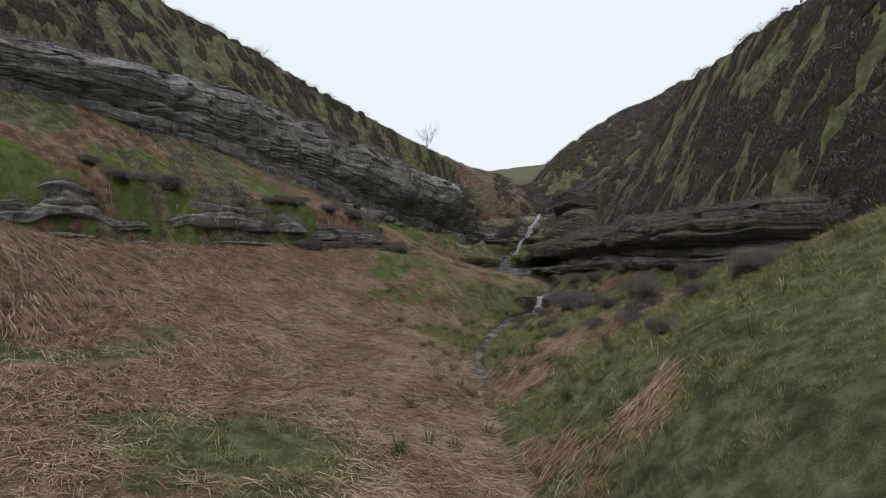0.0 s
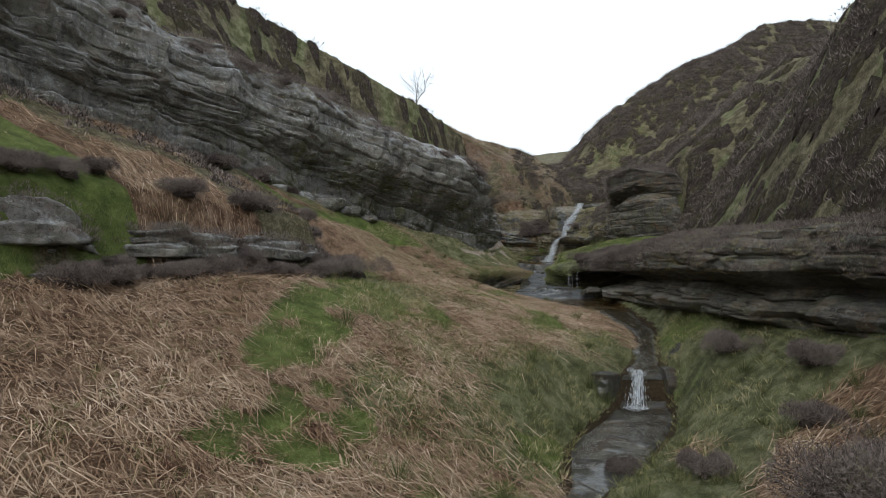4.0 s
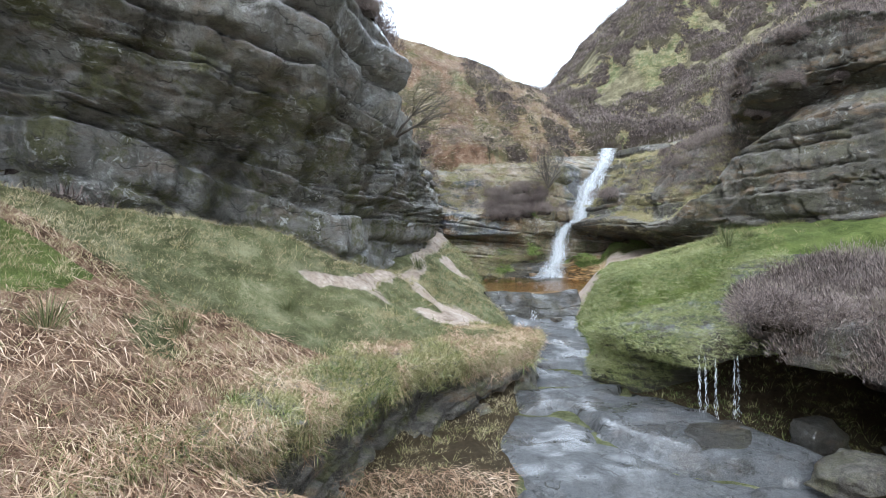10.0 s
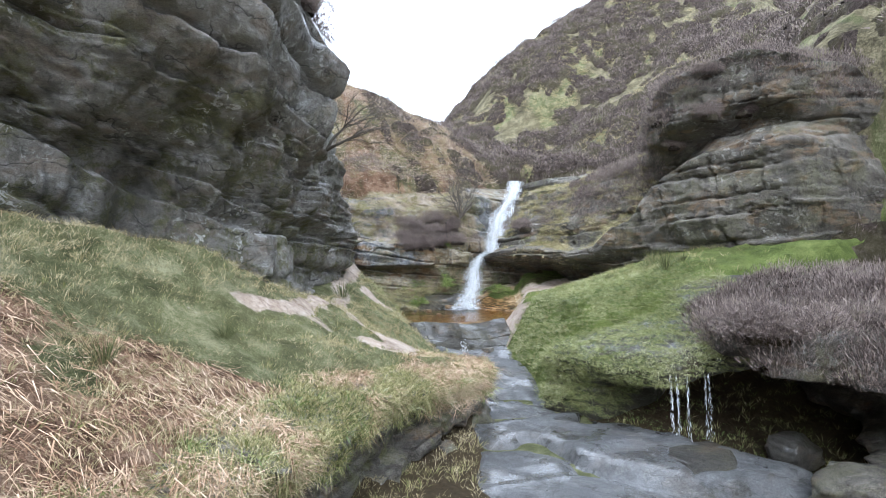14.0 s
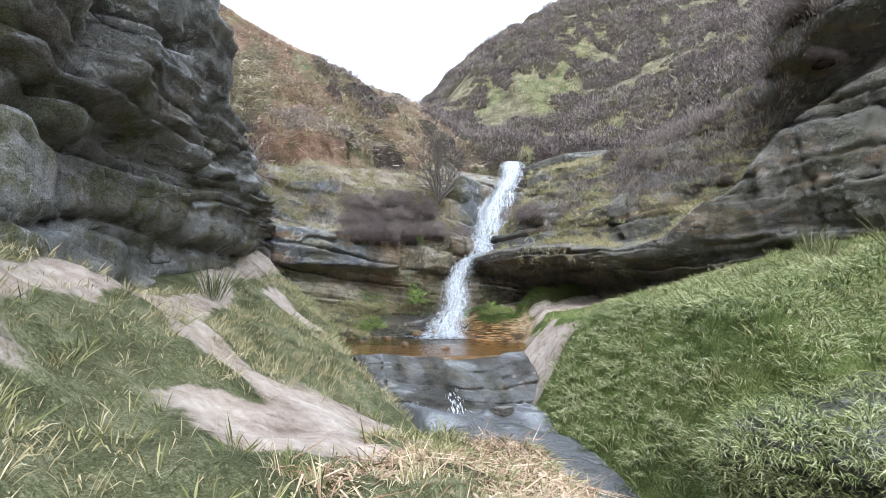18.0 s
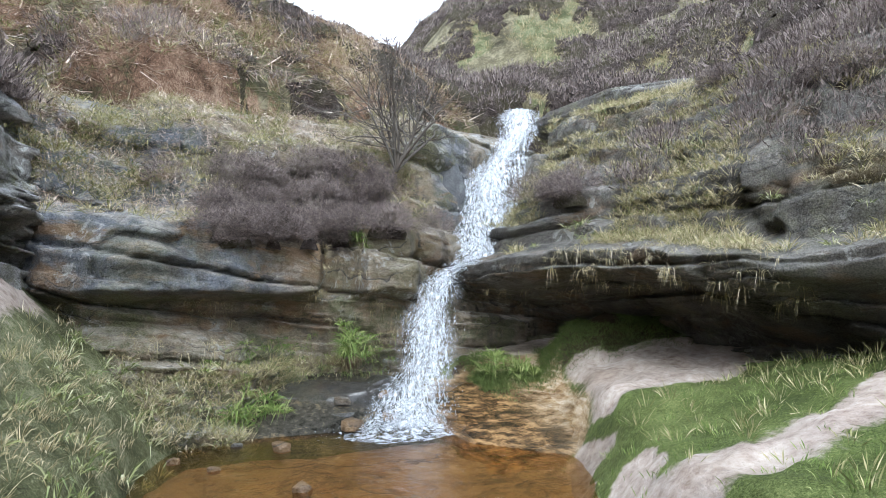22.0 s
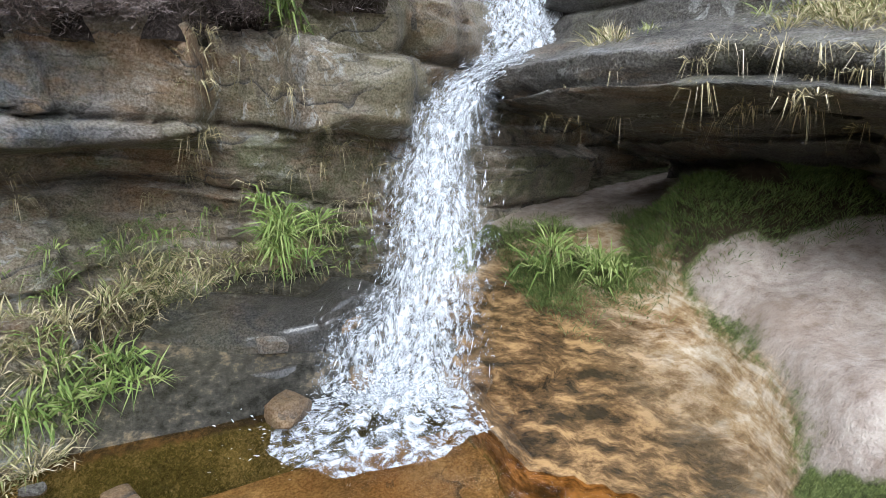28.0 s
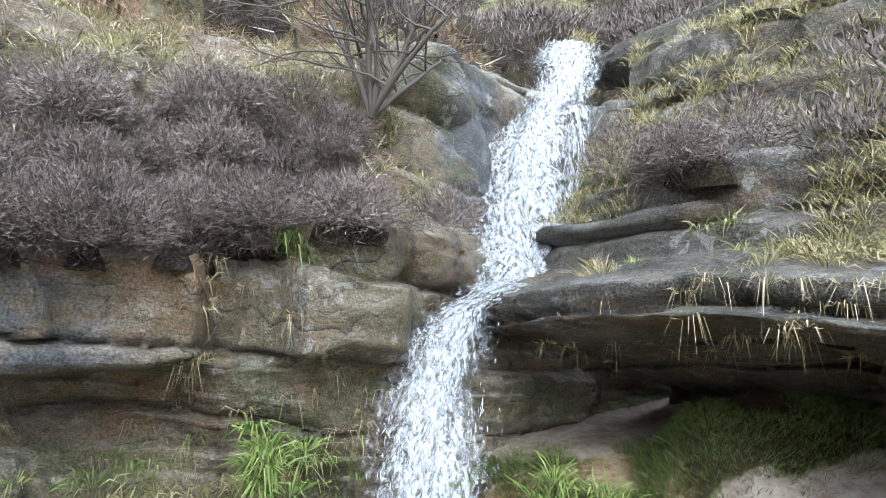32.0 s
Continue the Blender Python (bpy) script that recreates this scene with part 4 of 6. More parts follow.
def lip_profile(s, v, y):
    low = -1.5 + 0 * y
    back = np.interp(s, [0, 1.5, 3.0, 6.5], [0.1, 0.5, 2.7, 3.2])
    tip = np.interp(s, [0, 1.5, 3.5, 6.5], [0.25, 0.4, 0.45, 0.9])
    off = knots(v, (0.0, -back), (0.2, -back), (0.4, -0.75 * back), (0.52, -0.1 + 0 * y), (0.6, 0.08 + 0 * y), (0.7, -0.15 + 0 * y), (1.0, -3.4 + 0 * y))
    h = knots(v, (0.0, low), (0.2, -0.7 + 0 * y), (0.4, tip - 0.75), (0.52, tip - 0.45), (0.6, tip - 0.15), (0.7, tip + 0.12), (1.0, tip + 1.05))
    return off, h


rock_face("drip_overhang", lip_line, lip_profile, rock_wet, "dark wet rock lip over a hollow, dripping water", 515, du=0.06, nv=80, relief=0.1, lumps=0.2)

weir_line = [(4.2, 70.75), (4.8, 70.85), (5.5, 70.9), (6.1, 70.75), (6.7, 70.5), (7.3, 70.4), (8.0, 70.4)]


def weir_profile(s, v, y):
    off = knots(v, (0.0, 1.5 + 0 * y), (0.2, 1.1 + 0 * y), (0.45, 0.6 + 0 * y), (0.65, 0.25 + 0 * y), (0.8, -0.05 + 0 * y), (1.0, -0.7 + 0 * y))
    h = knots(v, (0.0, -0.75 + 0 * y), (0.2, -0.42 + 0 * y), (0.45, -0.12 + 0 * y), (0.65, 0.2 + 0 * y), (0.8, 0.36 + 0 * y), (1.0, 0.12 + 0 * y))
    return off, h


rock_face("weir", weir_line[::1], weir_profile, rock_wet, "dark wet rock step that dams the plunge pool", 525, du=0.04, nv=70, relief=0.13, lumps=0.3)

# ---- water and the rock that it runs over ----
def bed_strip(name, y0, y1, lift, margin, material, label, seed, steps=0.0, category="stream bed", ripple=0.0, cols=46):
    """A sheet over the stream's bed between two stations, with broken rock steps across it."""
    yy = np.arange(y0, y1, 0.07)
    u = np.linspace(0, 1, cols)
    Y, U = np.meshgrid(yy, u, indexing="ij")
    wob = 0.35 * fbm(Y, 0 * Y, 0, 1.3, 4, seed)
    X = (bed_l(Y) - margin + wob) * (1 - U) + (bed_r(Y) + margin + 0.8 * wob) * U
    Z = bed_z(Y) + lift
    if steps:
        lev = beds(Z * 1.0 + 0.12 * (X - 5) + 0.3 * fbm(X, Y, 0, 2.2, 3, seed + 3), Y, seed + 7, 0.16)
        Z = Z + steps * lev + 0.06 * fbm(X, Y, 0, 0.6, 3, seed + 5)
    Z = Z + ripple * fbm(X, Y, 0, 0.35, 3, seed + 8)
    edge = np.minimum(U, 1 - U)
    Z = Z - 0.35 * np.clip(1 - edge / 0.07, 0, 1) ** 2
    ob = mesh_object(name, np.stack([X, Y, Z], -1).reshape(-1, 3), grid_faces(len(yy), cols)[:, ::-1], material)
    return tagged(ob, label, category, kind="structure")


bed_strip("rock_slide", 57.4, 69.6, 0.12, 0.35, rock_slide, "wet grey-blue sandstone slabs under thin running water", 401, steps=0.26)
bed_strip("stream_bed_ochre", 69.0, 70.4, 0.1, 0.35, rock_ochre, "orange-brown rock bed under shallow water", 402, steps=0.05)
bed_strip("pool_floor", 71.2, 75.35, 0.13, 0.5, pool_rock, "orange-brown rock floor of the plunge pool", 403, steps=0.04)
bed_strip("stream_bed_lower", 17, 39.4, 0.06, 0.15, rock_wet, "dark stony bed of the lower stream", 404, steps=0.06, cols=16)
bed_strip("stream_bed_middle", 39.8, 58.8, 0.06, 0.2, rock_wet, "dark stony bed of the middle stream", 405, steps=0.06, cols=24)


def water_run(name, y0, y1, lift, material, label, inset=0.0, level=None, cols=30):
    yy = np.arange(y0, y1, 0.12)
    Y, U = np.meshgrid(yy, np.linspace(0, 1, cols), indexing="ij")
    X = (bed_l(Y) + inset) * (1 - U) + (bed_r(Y) - inset) * U
    Z = (bed_z(Y) + lift if level is None else level + 0 * Y) + 0.012 * fbm(X, Y, 0, 0.5, 3, 61)
    ob = mesh_object(name, np.stack([X, Y, Z], -1).reshape(-1, 3), grid_faces(len(yy), cols)[:, ::-1], material)
    return tagged(ob, label, "water", kind="structure")


water_run("water_plunge_pool", 70.95, 77.0, 0, pool_mat, "shallow peat-brown plunge pool below the waterfall", -0.5, 0.33)
water_run("water_lower_pool", 54.5, 59.6, 0, pool_mat, "shallow brown pool below the rock slide", -0.4, -1.5)
water_run("water_middle", 39.9, 55, 0.13, film_mat, "narrow dark stream between grass banks", 0.12)
water_run("water_lower", 33.5, 39.2, 0.1, film_mat, "narrow trickling stream among rushes", 0.1)
water_run("water_glimpse", 20, 22.5, 0.1, film_mat, "narrow trickling stream among rushes", 0.12)


def along(spine, t):
    """Places on a spine of (x, y, z, half width), t metres from its start, with the direction of flow."""
    sp = np.array(spine, float)
    dist = np.r_[0, np.cumsum(np.linalg.norm(np.diff(sp[:, :3], axis=0), axis=1))]
    at = lambda q: np.stack([np.interp(q, dist, sp[:, k]) for k in range(4)], -1)  # noqa: E731
    p, q = at(t), at(t + 0.12)
    flow = q[..., :3] - at(t - 0.05)[..., :3]
    return p, flow / (np.linalg.norm(flow, axis=-1, keepdims=True) + 1e-6), dist[-1]


ACROSS, OUT = np.array([0.9, -0.42, 0.0]), np.array([-0.3, -0.9, 0.1])


def streaks(name, spine, count, seed, parent, depth=0.12, length=0.2, thin=0.005, spread=0.55):
    """Falling water: many short, thin, jittered streaks and drops along a spine."""
    rng = np.random.default_rng(seed)
    total = along(spine, np.zeros(1))[2]
    t = rng.random(count) * total
    p, flow, _ = along(spine, t)
    side = np.clip(rng.normal(0, spread, count), -1.3, 1.3)
    strand = 0.16 * fbm(side * 9, t * 0.6, 0, 1, 3, seed)
    c = p[:, :3] + ACROSS * ((side + strand) * p[:, 3])[:, None] + OUT * (rng.random(count) ** 1.6 * depth)[:, None]
    way = flow + rng.normal(0, 0.13, (count, 3))
    v, f = strips(c, way, length * rng.uniform(0.15, 1.0, count), thin * rng.uniform(0.5, 1.8, count), 0.0, rng)
    return tagged(mesh_object(name, v, f, foam_mat, parent=parent), kind="stuff")


def sheet(name, spine, material, seed, parent, lift=0.0, cols=60):
    """A ragged, wrinkled sheet of white water."""
    total = along(spine, np.zeros(1))[2]
    t = np.arange(0, total, 0.03)
    p, _, _ = along(spine, t)
    T, U = np.meshgrid(t, np.linspace(-1, 1, cols), indexing="ij")
    ragged = 0.78 + 0.4 * fbm(T, np.sign(U) * 9, 0, 0.35, 4, seed)
    n = 0.16 * fbm(T * 0.35, U * 5, 0, 1, 4, seed + 1) + lift
    c = p[:, None, :3] + ACROSS * (U * 1.38 * p[:, 3:4] * ragged)[..., None] + OUT * (n - 0.12 * U * U)[..., None]
    ob = mesh_object(name, c.reshape(-1, 3), grid_faces(len(t), cols), material, parent=parent)
    mask(ob, "body", 1 - U * U)
    return ob


def broken_water(name, scale, lo, hi, squash, tint=(0.86, 0.89, 0.92), body=0.0):
    m = Nodes(name, 0.3, 0.5)
    n = m.noise(scale, 6, 0.8, squash=squash, twist=0.5)
    if body:
        n = m.calc("ADD", n, m.calc("MULTIPLY", m.calc("SUBTRACT", m.field("body"), 0.62), body))
    m.put(m.bsdf.inputs["Alpha"], m.span(n, lo, hi))
    return m.done(tint, None, n, 0.6, 0.05)


veil_mat = broken_water("broken_white_water", 9.0, 0.45, 0.74, (2.2, 2.2, 0.42), (0.6, 0.63, 0.66), body=0.2)
foam_sheet_mat = broken_water("broken_foam", 9.0, 0.4, 0.66, (1, 1, 1), (0.6, 0.63, 0.66))

fall = empty("waterfall", (8.5, 76.3, 0.35), "white waterfall tumbling in two leaps over brown rock", "waterfall")
upper = [(12.15, 79.9, 6.2, 0.42), (11.88, 79.0, 6.15, 0.46), (11.68, 78.6, 5.6, 0.42), (11.3, 78.35, 5.15, 0.45), (10.95, 78.2, 4.8, 0.58), (10.62, 77.9, 4.3, 0.68), (10.32, 77.5, 3.6, 0.78), (10.12, 77.15, 3.0, 0.8), (9.9, 76.95, 2.74, 0.55), (9.5, 76.8, 2.64, 0.3)]
lower = [(9.7, 76.9, 2.68, 0.3), (9.2, 76.75, 2.5, 0.25), (8.95, 76.55, 2.25, 0.34), (8.76, 76.35, 1.8, 0.44), (8.6, 76.1, 1.34, 0.48), (8.42, 75.9, 0.95, 0.53), (8.22, 75.7, 0.62, 0.64), (8.06, 75.52, 0.36, 0.74)]
sheet("upper_leap", upper, veil_mat, 71, fall)
sheet("upper_leap", upper, veil_mat, 171, fall, 0.07)
sheet("lower_leap", lower, veil_mat, 72, fall)
sheet("lower_leap", lower, veil_mat, 172, fall, 0.08)
streaks("upper_spray", upper, 1000, 73, fall, 0.08, 0.12, 0.0022, 0.45)
streaks("lower_spray", lower, 1000, 74, fall, 0.08, 0.12, 0.0022, 0.45)
streaks("side_veil", [(11.3, 77.95, 4.9, 0.16), (11.15, 77.55, 4.4, 0.22), (10.95, 77.3, 3.6, 0.3), (10.85, 77.05, 2.9, 0.34)], 2200, 76, fall, 0.06, 0.2, 0.002)


def froth(name, centre, radius, count, seed, parent, tall=0.22):
    """Splashing foam: a broken, humped skin and many small drops above it."""
    rng = np.random.default_rng(seed)
    r, a = np.meshgrid(np.linspace(0, 1, 26), np.linspace(0, 6.2832, 60), indexing="ij")
    wide = radius * (1 + 0.35 * fbm(np.cos(a) * 2, np.sin(a) * 2, 0, 1, 3, seed))
    z = centre[2] + 0.02 + 0.6 * tall * np.exp(-(r / 0.4) ** 2) + 0.05 * (1 - r) * fbm(r * 9, np.cos(a) * 4, np.sin(a) * 4, 1, 3, seed + 1)
    skin = np.stack([centre[0] + r * wide * np.cos(a) * 1.15, centre[1] + r * wide * np.sin(a) * 0.75, z - 0.02 * r], -1)
    mesh_object(name, skin.reshape(-1, 3), grid_faces(26, 60), foam_sheet_mat, parent=parent)
    q, b = radius * np.abs(rng.normal(0, 0.5, count)), rng.random(count) * 6.283
    c = np.stack([centre[0] + q * np.cos(b) * 1.15, centre[1] + q * np.sin(b) * 0.7, centre[2] + 1.6 * tall * np.exp(-(q / radius / 0.5) ** 2) * rng.random(count) ** 1.5 + 0.03], 1)
    way = np.stack([np.cos(b), np.sin(b), rng.uniform(0.2, 1.5, count)], 1) + rng.normal(0, 0.4, (count, 3))
    v, f = strips(c, way, rng.uniform(0.01, 0.05, count), rng.uniform(0.002, 0.006, count), 0.3, rng)
    return tagged(mesh_object("spray", v, f, foam_mat, parent=parent), kind="stuff")


froth("splash", (8.0, 75.45, 0.34), 0.8, 2600, 75, fall)

weir = empty("weir_cascade", (5.8, 71.5, 0.0), "small white cascade spilling over a dark rock weir", "waterfall")
for k, spine in enumerate(([(5.3, 70.95, 0.38, 0.12), (5.3, 70.65, 0.24, 0.12), (5.3, 70.3, -0.05, 0.14), (5.3, 69.8, -0.38, 0.24)], [(6.2, 70.75, 0.36, 0.08), (6.15, 70.4, 0.15, 0.08), (6.05, 69.95, -0.15, 0.1), (5.95, 69.4, -0.46, 0.16)])):
    streaks("spill", spine, 420 - 160 * k, 81 + k, weir, 0.06, 0.16, 0.005)
froth("splash", (5.3, 69.7, -0.4), 0.28, 300, 84, weir, 0.08)

drip = empty("dripping_spout", (7.9, 62.1, -1.1), "thin strings of water dripping from a mossy overhang", "waterfall")
for k, (x, y) in enumerate(((7.4, 61.55), (7.5, 61.5), (7.65, 61.4), (7.98, 61.3), (8.04, 61.28))):
    streaks("trickle", [(x, y, 0.25, 0.012), (x, y - 0.04, -0.4, 0.03), (x, y - 0.06, -1.15, 0.05)], 130 - 14 * k, 83 + k, drip, 0.03, 0.16, 0.004)
froth("splash", (7.6, 61.35, -1.14), 0.22, 160, 88, drip, 0.08)

chute = empty("small_stream_fall", (5.9, 39.6, -3.4), "small white chute where the stream drops over a dark rock", "waterfall")
streaks("chute_spray", [(6.1, 40.3, -2.3, 0.35), (6.0, 39.8, -2.4, 0.3), (5.85, 39.4, -2.9, 0.3), (5.7, 39.0, -3.4, 0.45)], 1500, 91, chute, 0.06, 0.3, 0.005, 0.4)
froth("splash", (5.6, 38.8, -3.42), 0.4, 300, 92, chute)
# ---- plants ----
def ground_z(x, y):
    """Height of the ground sheet at a place."""
    i = np.clip(np.searchsorted(gx, x) - 1, 0, len(gx) - 2)
    j = np.clip(np.searchsorted(gy, y) - 1, 0, len(gy) - 2)
    u, v = (x - gx[i]) / (gx[i + 1] - gx[i]), (y - gy[j]) / (gy[j + 1] - gy[j])
    return GZ[j, i] * (1 - u) * (1 - v) + GZ[j, i + 1] * u * (1 - v) + GZ[j + 1, i] * (1 - u) * v + GZ[j + 1, i + 1] * u * v


def scatter(count, x0, x1, y0, y1, want, rng):
    """Places on the ground where want(x, y), from 0 to 1, lets a plant grow."""
    x, y = rng.uniform(x0, x1, count), rng.uniform(y0, y1, count)
    keep = rng.random(count) < want(x, y)
    x, y = x[keep], y[keep]
    return np.stack([x, y, ground_z(x, y)], 1)


def stuff(name, v, f, material, label, category):
    return tagged(mesh_object(name, v, f, material, smooth=False), label, category, kind="stuff")


def tufts(centres, per, spread, length, width, lean, rng, droop=0.25):
    """Grass-like tufts: leaves that spring from one root and lean outwards."""
    n = len(centres) * per
    c = np.repeat(centres, per, 0)
    a = rng.random(n) * 6.283
    r = rng.random(n)
    base = c + np.stack([np.cos(a), np.sin(a), 0 * a], 1) * (spread * r)[:, None]
    base[:, 2] -= 0.02
    out = lean * (0.3 + r) * rng.uniform(0.5, 1.4, n)
    way = np.stack([np.cos(a) * out, np.sin(a) * out, np.ones(n)], 1)
    big = np.repeat(rng.uniform(0.7, 1.35, len(centres)), per)
    return strips(base, way, length * big * rng.uniform(0.6, 1.25, n), width * rng.uniform(0.7, 1.3, n), droop * rng.uniform(0.3, 1.6, n), rng)


near_line = table("-10:0 20:0 45:0 52:1 60:3 66:4 76:7")


def near(x, y, reach=9.0):
    return 1 / (1 + ((x - near_line(y)) / reach) ** 2)


def is_open(x, y):
    """Free ground: outside the water and the rock faces."""
    wet = (x > bed_l(y) - 0.1) & (x < bed_r(y) + 0.1) & (y < 77) & (y > 18)
    wet = wet | (y > 72.8) & (x > 5.6)
    return np.where(wet | (x < cliff_x(y) - 0.2) & (y < 78) | (x > wall_x(y) - 0.1) & (y < 78), 0.0, 1.0)


def want_bracken(x, y):
    c = covers(x, y)
    return c["bracken"] * (1 - c["sand"]) * (1 - c["turf"]) * (1 - c["heath"]) * near(x, y) * is_open(x, y) * np.where((y > 60) & (x > bank_x(y) + 0.05), 0, 1)


rng = np.random.default_rng(51)
p = scatter(1100000, -22, 8, 2, 77, want_bracken, rng)
n = len(p)
a = rng.normal(-0.5, 0.9, n)
way = np.stack([np.cos(a), np.sin(a), rng.normal(0.06, 0.22, n)], 1)
slope = ground_z(p[:, 0] + 0.3 * way[:, 0], p[:, 1] + 0.3 * way[:, 1]) - p[:, 2]
way[:, 2] += slope / 0.3
p[:, 2] += rng.uniform(0.0, 0.13, n)
v, f = strips(p, way, rng.uniform(0.1, 0.42, n), rng.uniform(0.0035, 0.008, n), 0.05, rng, flat=True, spike=True)
stuff("dead_bracken", v, f, straw_mat, "flattened pale brown stems of last year's bracken", "dead bracken")

p = scatter(300000, -20, 9, 3, 46, want_bracken, rng)
n = len(p)
a = rng.normal(-0.5, 0.8, n)
way = np.stack([np.cos(a), np.sin(a), rng.normal(0.1, 0.25, n)], 1)
way[:, 2] += (ground_z(p[:, 0] + 0.5 * way[:, 0], p[:, 1] + 0.5 * way[:, 1]) - p[:, 2]) / 0.5
p[:, 2] += rng.uniform(0.02, 0.22, n)
v, f = strips(p, way, rng.uniform(0.3, 1.0, n), rng.uniform(0.006, 0.015, n), 0.05, rng, flat=True, spike=True)
stuff("dead_bracken", v, f, straw_mat, "long fallen brown bracken fronds on the lower slope", "dead bracken")

p = scatter(240000, -8, 11.5, 78.5, 99, lambda x, y: covers(x, y)["bracken"], rng)
n = len(p)
way = np.stack([rng.normal(0, 1, n), rng.normal(0, 1, n), rng.normal(0.15, 0.3, n)], 1)
p[:, 2] += rng.uniform(0, 0.15, n)
v, f = strips(p, way, rng.uniform(0.15, 0.55, n), rng.uniform(0.007, 0.016, n), 0.15, rng, flat=True, spike=True)
stuff("dead_bracken", v, f, faded_mat, "pale pinkish dead bracken on the bank above the falls", "dead bracken")


def want_grass(x, y):
    c = covers(x, y)
    return (1 - c["sand"]) * (1 - 0.62 * c["bracken"]) * (1 - 0.6 * c["heath"]) * near(x, y, 8) * is_open(x, y) * (0.4 + 0.6 * step(-0.3, 0.3, fbm(x, y, 0, 1.1, 2, 77))) * (1 - 0.6 * step(55, 58, y) * (x < 5))


p = scatter(62000, -18, 13, 1, 77.4, want_grass, rng)
v, f = tufts(p, 12, 0.09, 0.2, 0.0045, 0.8, rng)
stuff("grass", v, f, grass_mat, "tufts of pale and olive moorland grass", "grass")


p = scatter(30000, -9, 14, 4, 46, lambda x, y: want_grass(x, y) * (0.3 + 0.7 * step(-0.1, 0.3, fbm(x, y, 0, 2.4, 2, 78))), rng)
v, f = tufts(p, 13, 0.14, 0.4, 0.008, 0.8, rng, 0.4)
stuff("tussock_grass", v, f, grass_mat, "long bleached tussock grass on the stream banks", "grass")
p = scatter(20000, -7, 5, 47, 77, lambda x, y: is_open(x, y) * (1 - covers(x, y)["sand"]) * step(-0.1, 0.2, fbm(x, y, 0, 1.4, 2, 79)), rng)
v, f = tufts(p, 14, 0.08, 0.19, 0.0035, 0.8, rng, 0.5)
stuff("tussock_grass", v, f, pale_grass_mat, "bleached tussock grass along the sandy bank", "grass")
p = scatter(30000, 6, 30, 78.5, 100, lambda x, y: (1 - covers(x, y)["heath"]) * (1 - covers(x, y)["bracken"]), rng)
v, f = tufts(p, 16, 0.12, 0.3, 0.007, 0.8, rng, 0.5)
stuff("tussock_grass", v, f, pale_grass_mat, "straw-coloured tussock grass between the heather", "grass")


p = scatter(18000, -7, 4.4, 50, 73, lambda x, y: is_open(x, y) * (1 - 0.97 * covers(x, y)["sand"]) * (0.25 + 0.75 * step(-0.25, 0.2, fbm(x, y, 0, 1.2, 2, 80))), rng)
v, f = tufts(p, 9, 0.07, 0.15, 0.003, 0.9, rng, 0.5)
stuff("bank_grass", v, f, pale_grass_mat, "olive and straw grass on the trodden bank", "grass")
p = scatter(11000, -7, 11, 78, 97, lambda x, y: covers(x, y)["bracken"] * step(-0.1, 0.3, fbm(x, y, 0, 2.2, 2, 81)), rng)
v, f = tufts(p, 13, 0.12, 0.3, 0.008, 0.9, rng, 0.5)
stuff("slope_grass", v, f, grass_mat, "green and straw tussocks among the bracken above the falls", "grass")


def want_turf(x, y):
    c = covers(x, y)
    return c["turf"] * (1 - c["sand"]) * near(x, y, 8) * is_open(x, y)


p = scatter(60000, -12, 13, 8, 77, want_turf, rng)
v, f = tufts(p, 8, 0.1, 0.09, 0.004, 0.6, rng)
stuff("short_turf", v, f, turf_mat, "short bright green grazed turf", "grass")


def want_woodrush(x, y):
    mound = step(61.8, 63, y) * (1 - step(68.4, 69.5, y + 0.25 * fbm(x, y, 0, 0.9, 2, 47))) * step(bed_r(y) - 0.1, bed_r(y) + 0.5, x) * (1 - step(10.2, 11.6, x - 0.25 * (y - 66)))
    lane = np.exp(-((y - path_ry(x)) / 0.5) ** 2)
    return mound * (1 - lane)


P_, N_, V_ = FACES["drip_overhang"]
lip_pts = P_[((V_ > 0.54) | (V_ > 0.12) & (P_[..., 0] < 7.7)) & (P_[..., 0] < 11)]
on_lip = lip_pts[rng.integers(0, len(lip_pts), 2400)]
p = scatter(9000, 6, 13, 63.6, 72, want_woodrush, rng)
p = np.concatenate([p, on_lip])
v, f = tufts(p, 40, 0.12, 0.16, 0.0045, 1.4, rng, 0.65)
stuff("woodrush", v, f, woodrush_mat, "dense strap-leaved green woodrush covering a mound", "woodrush")


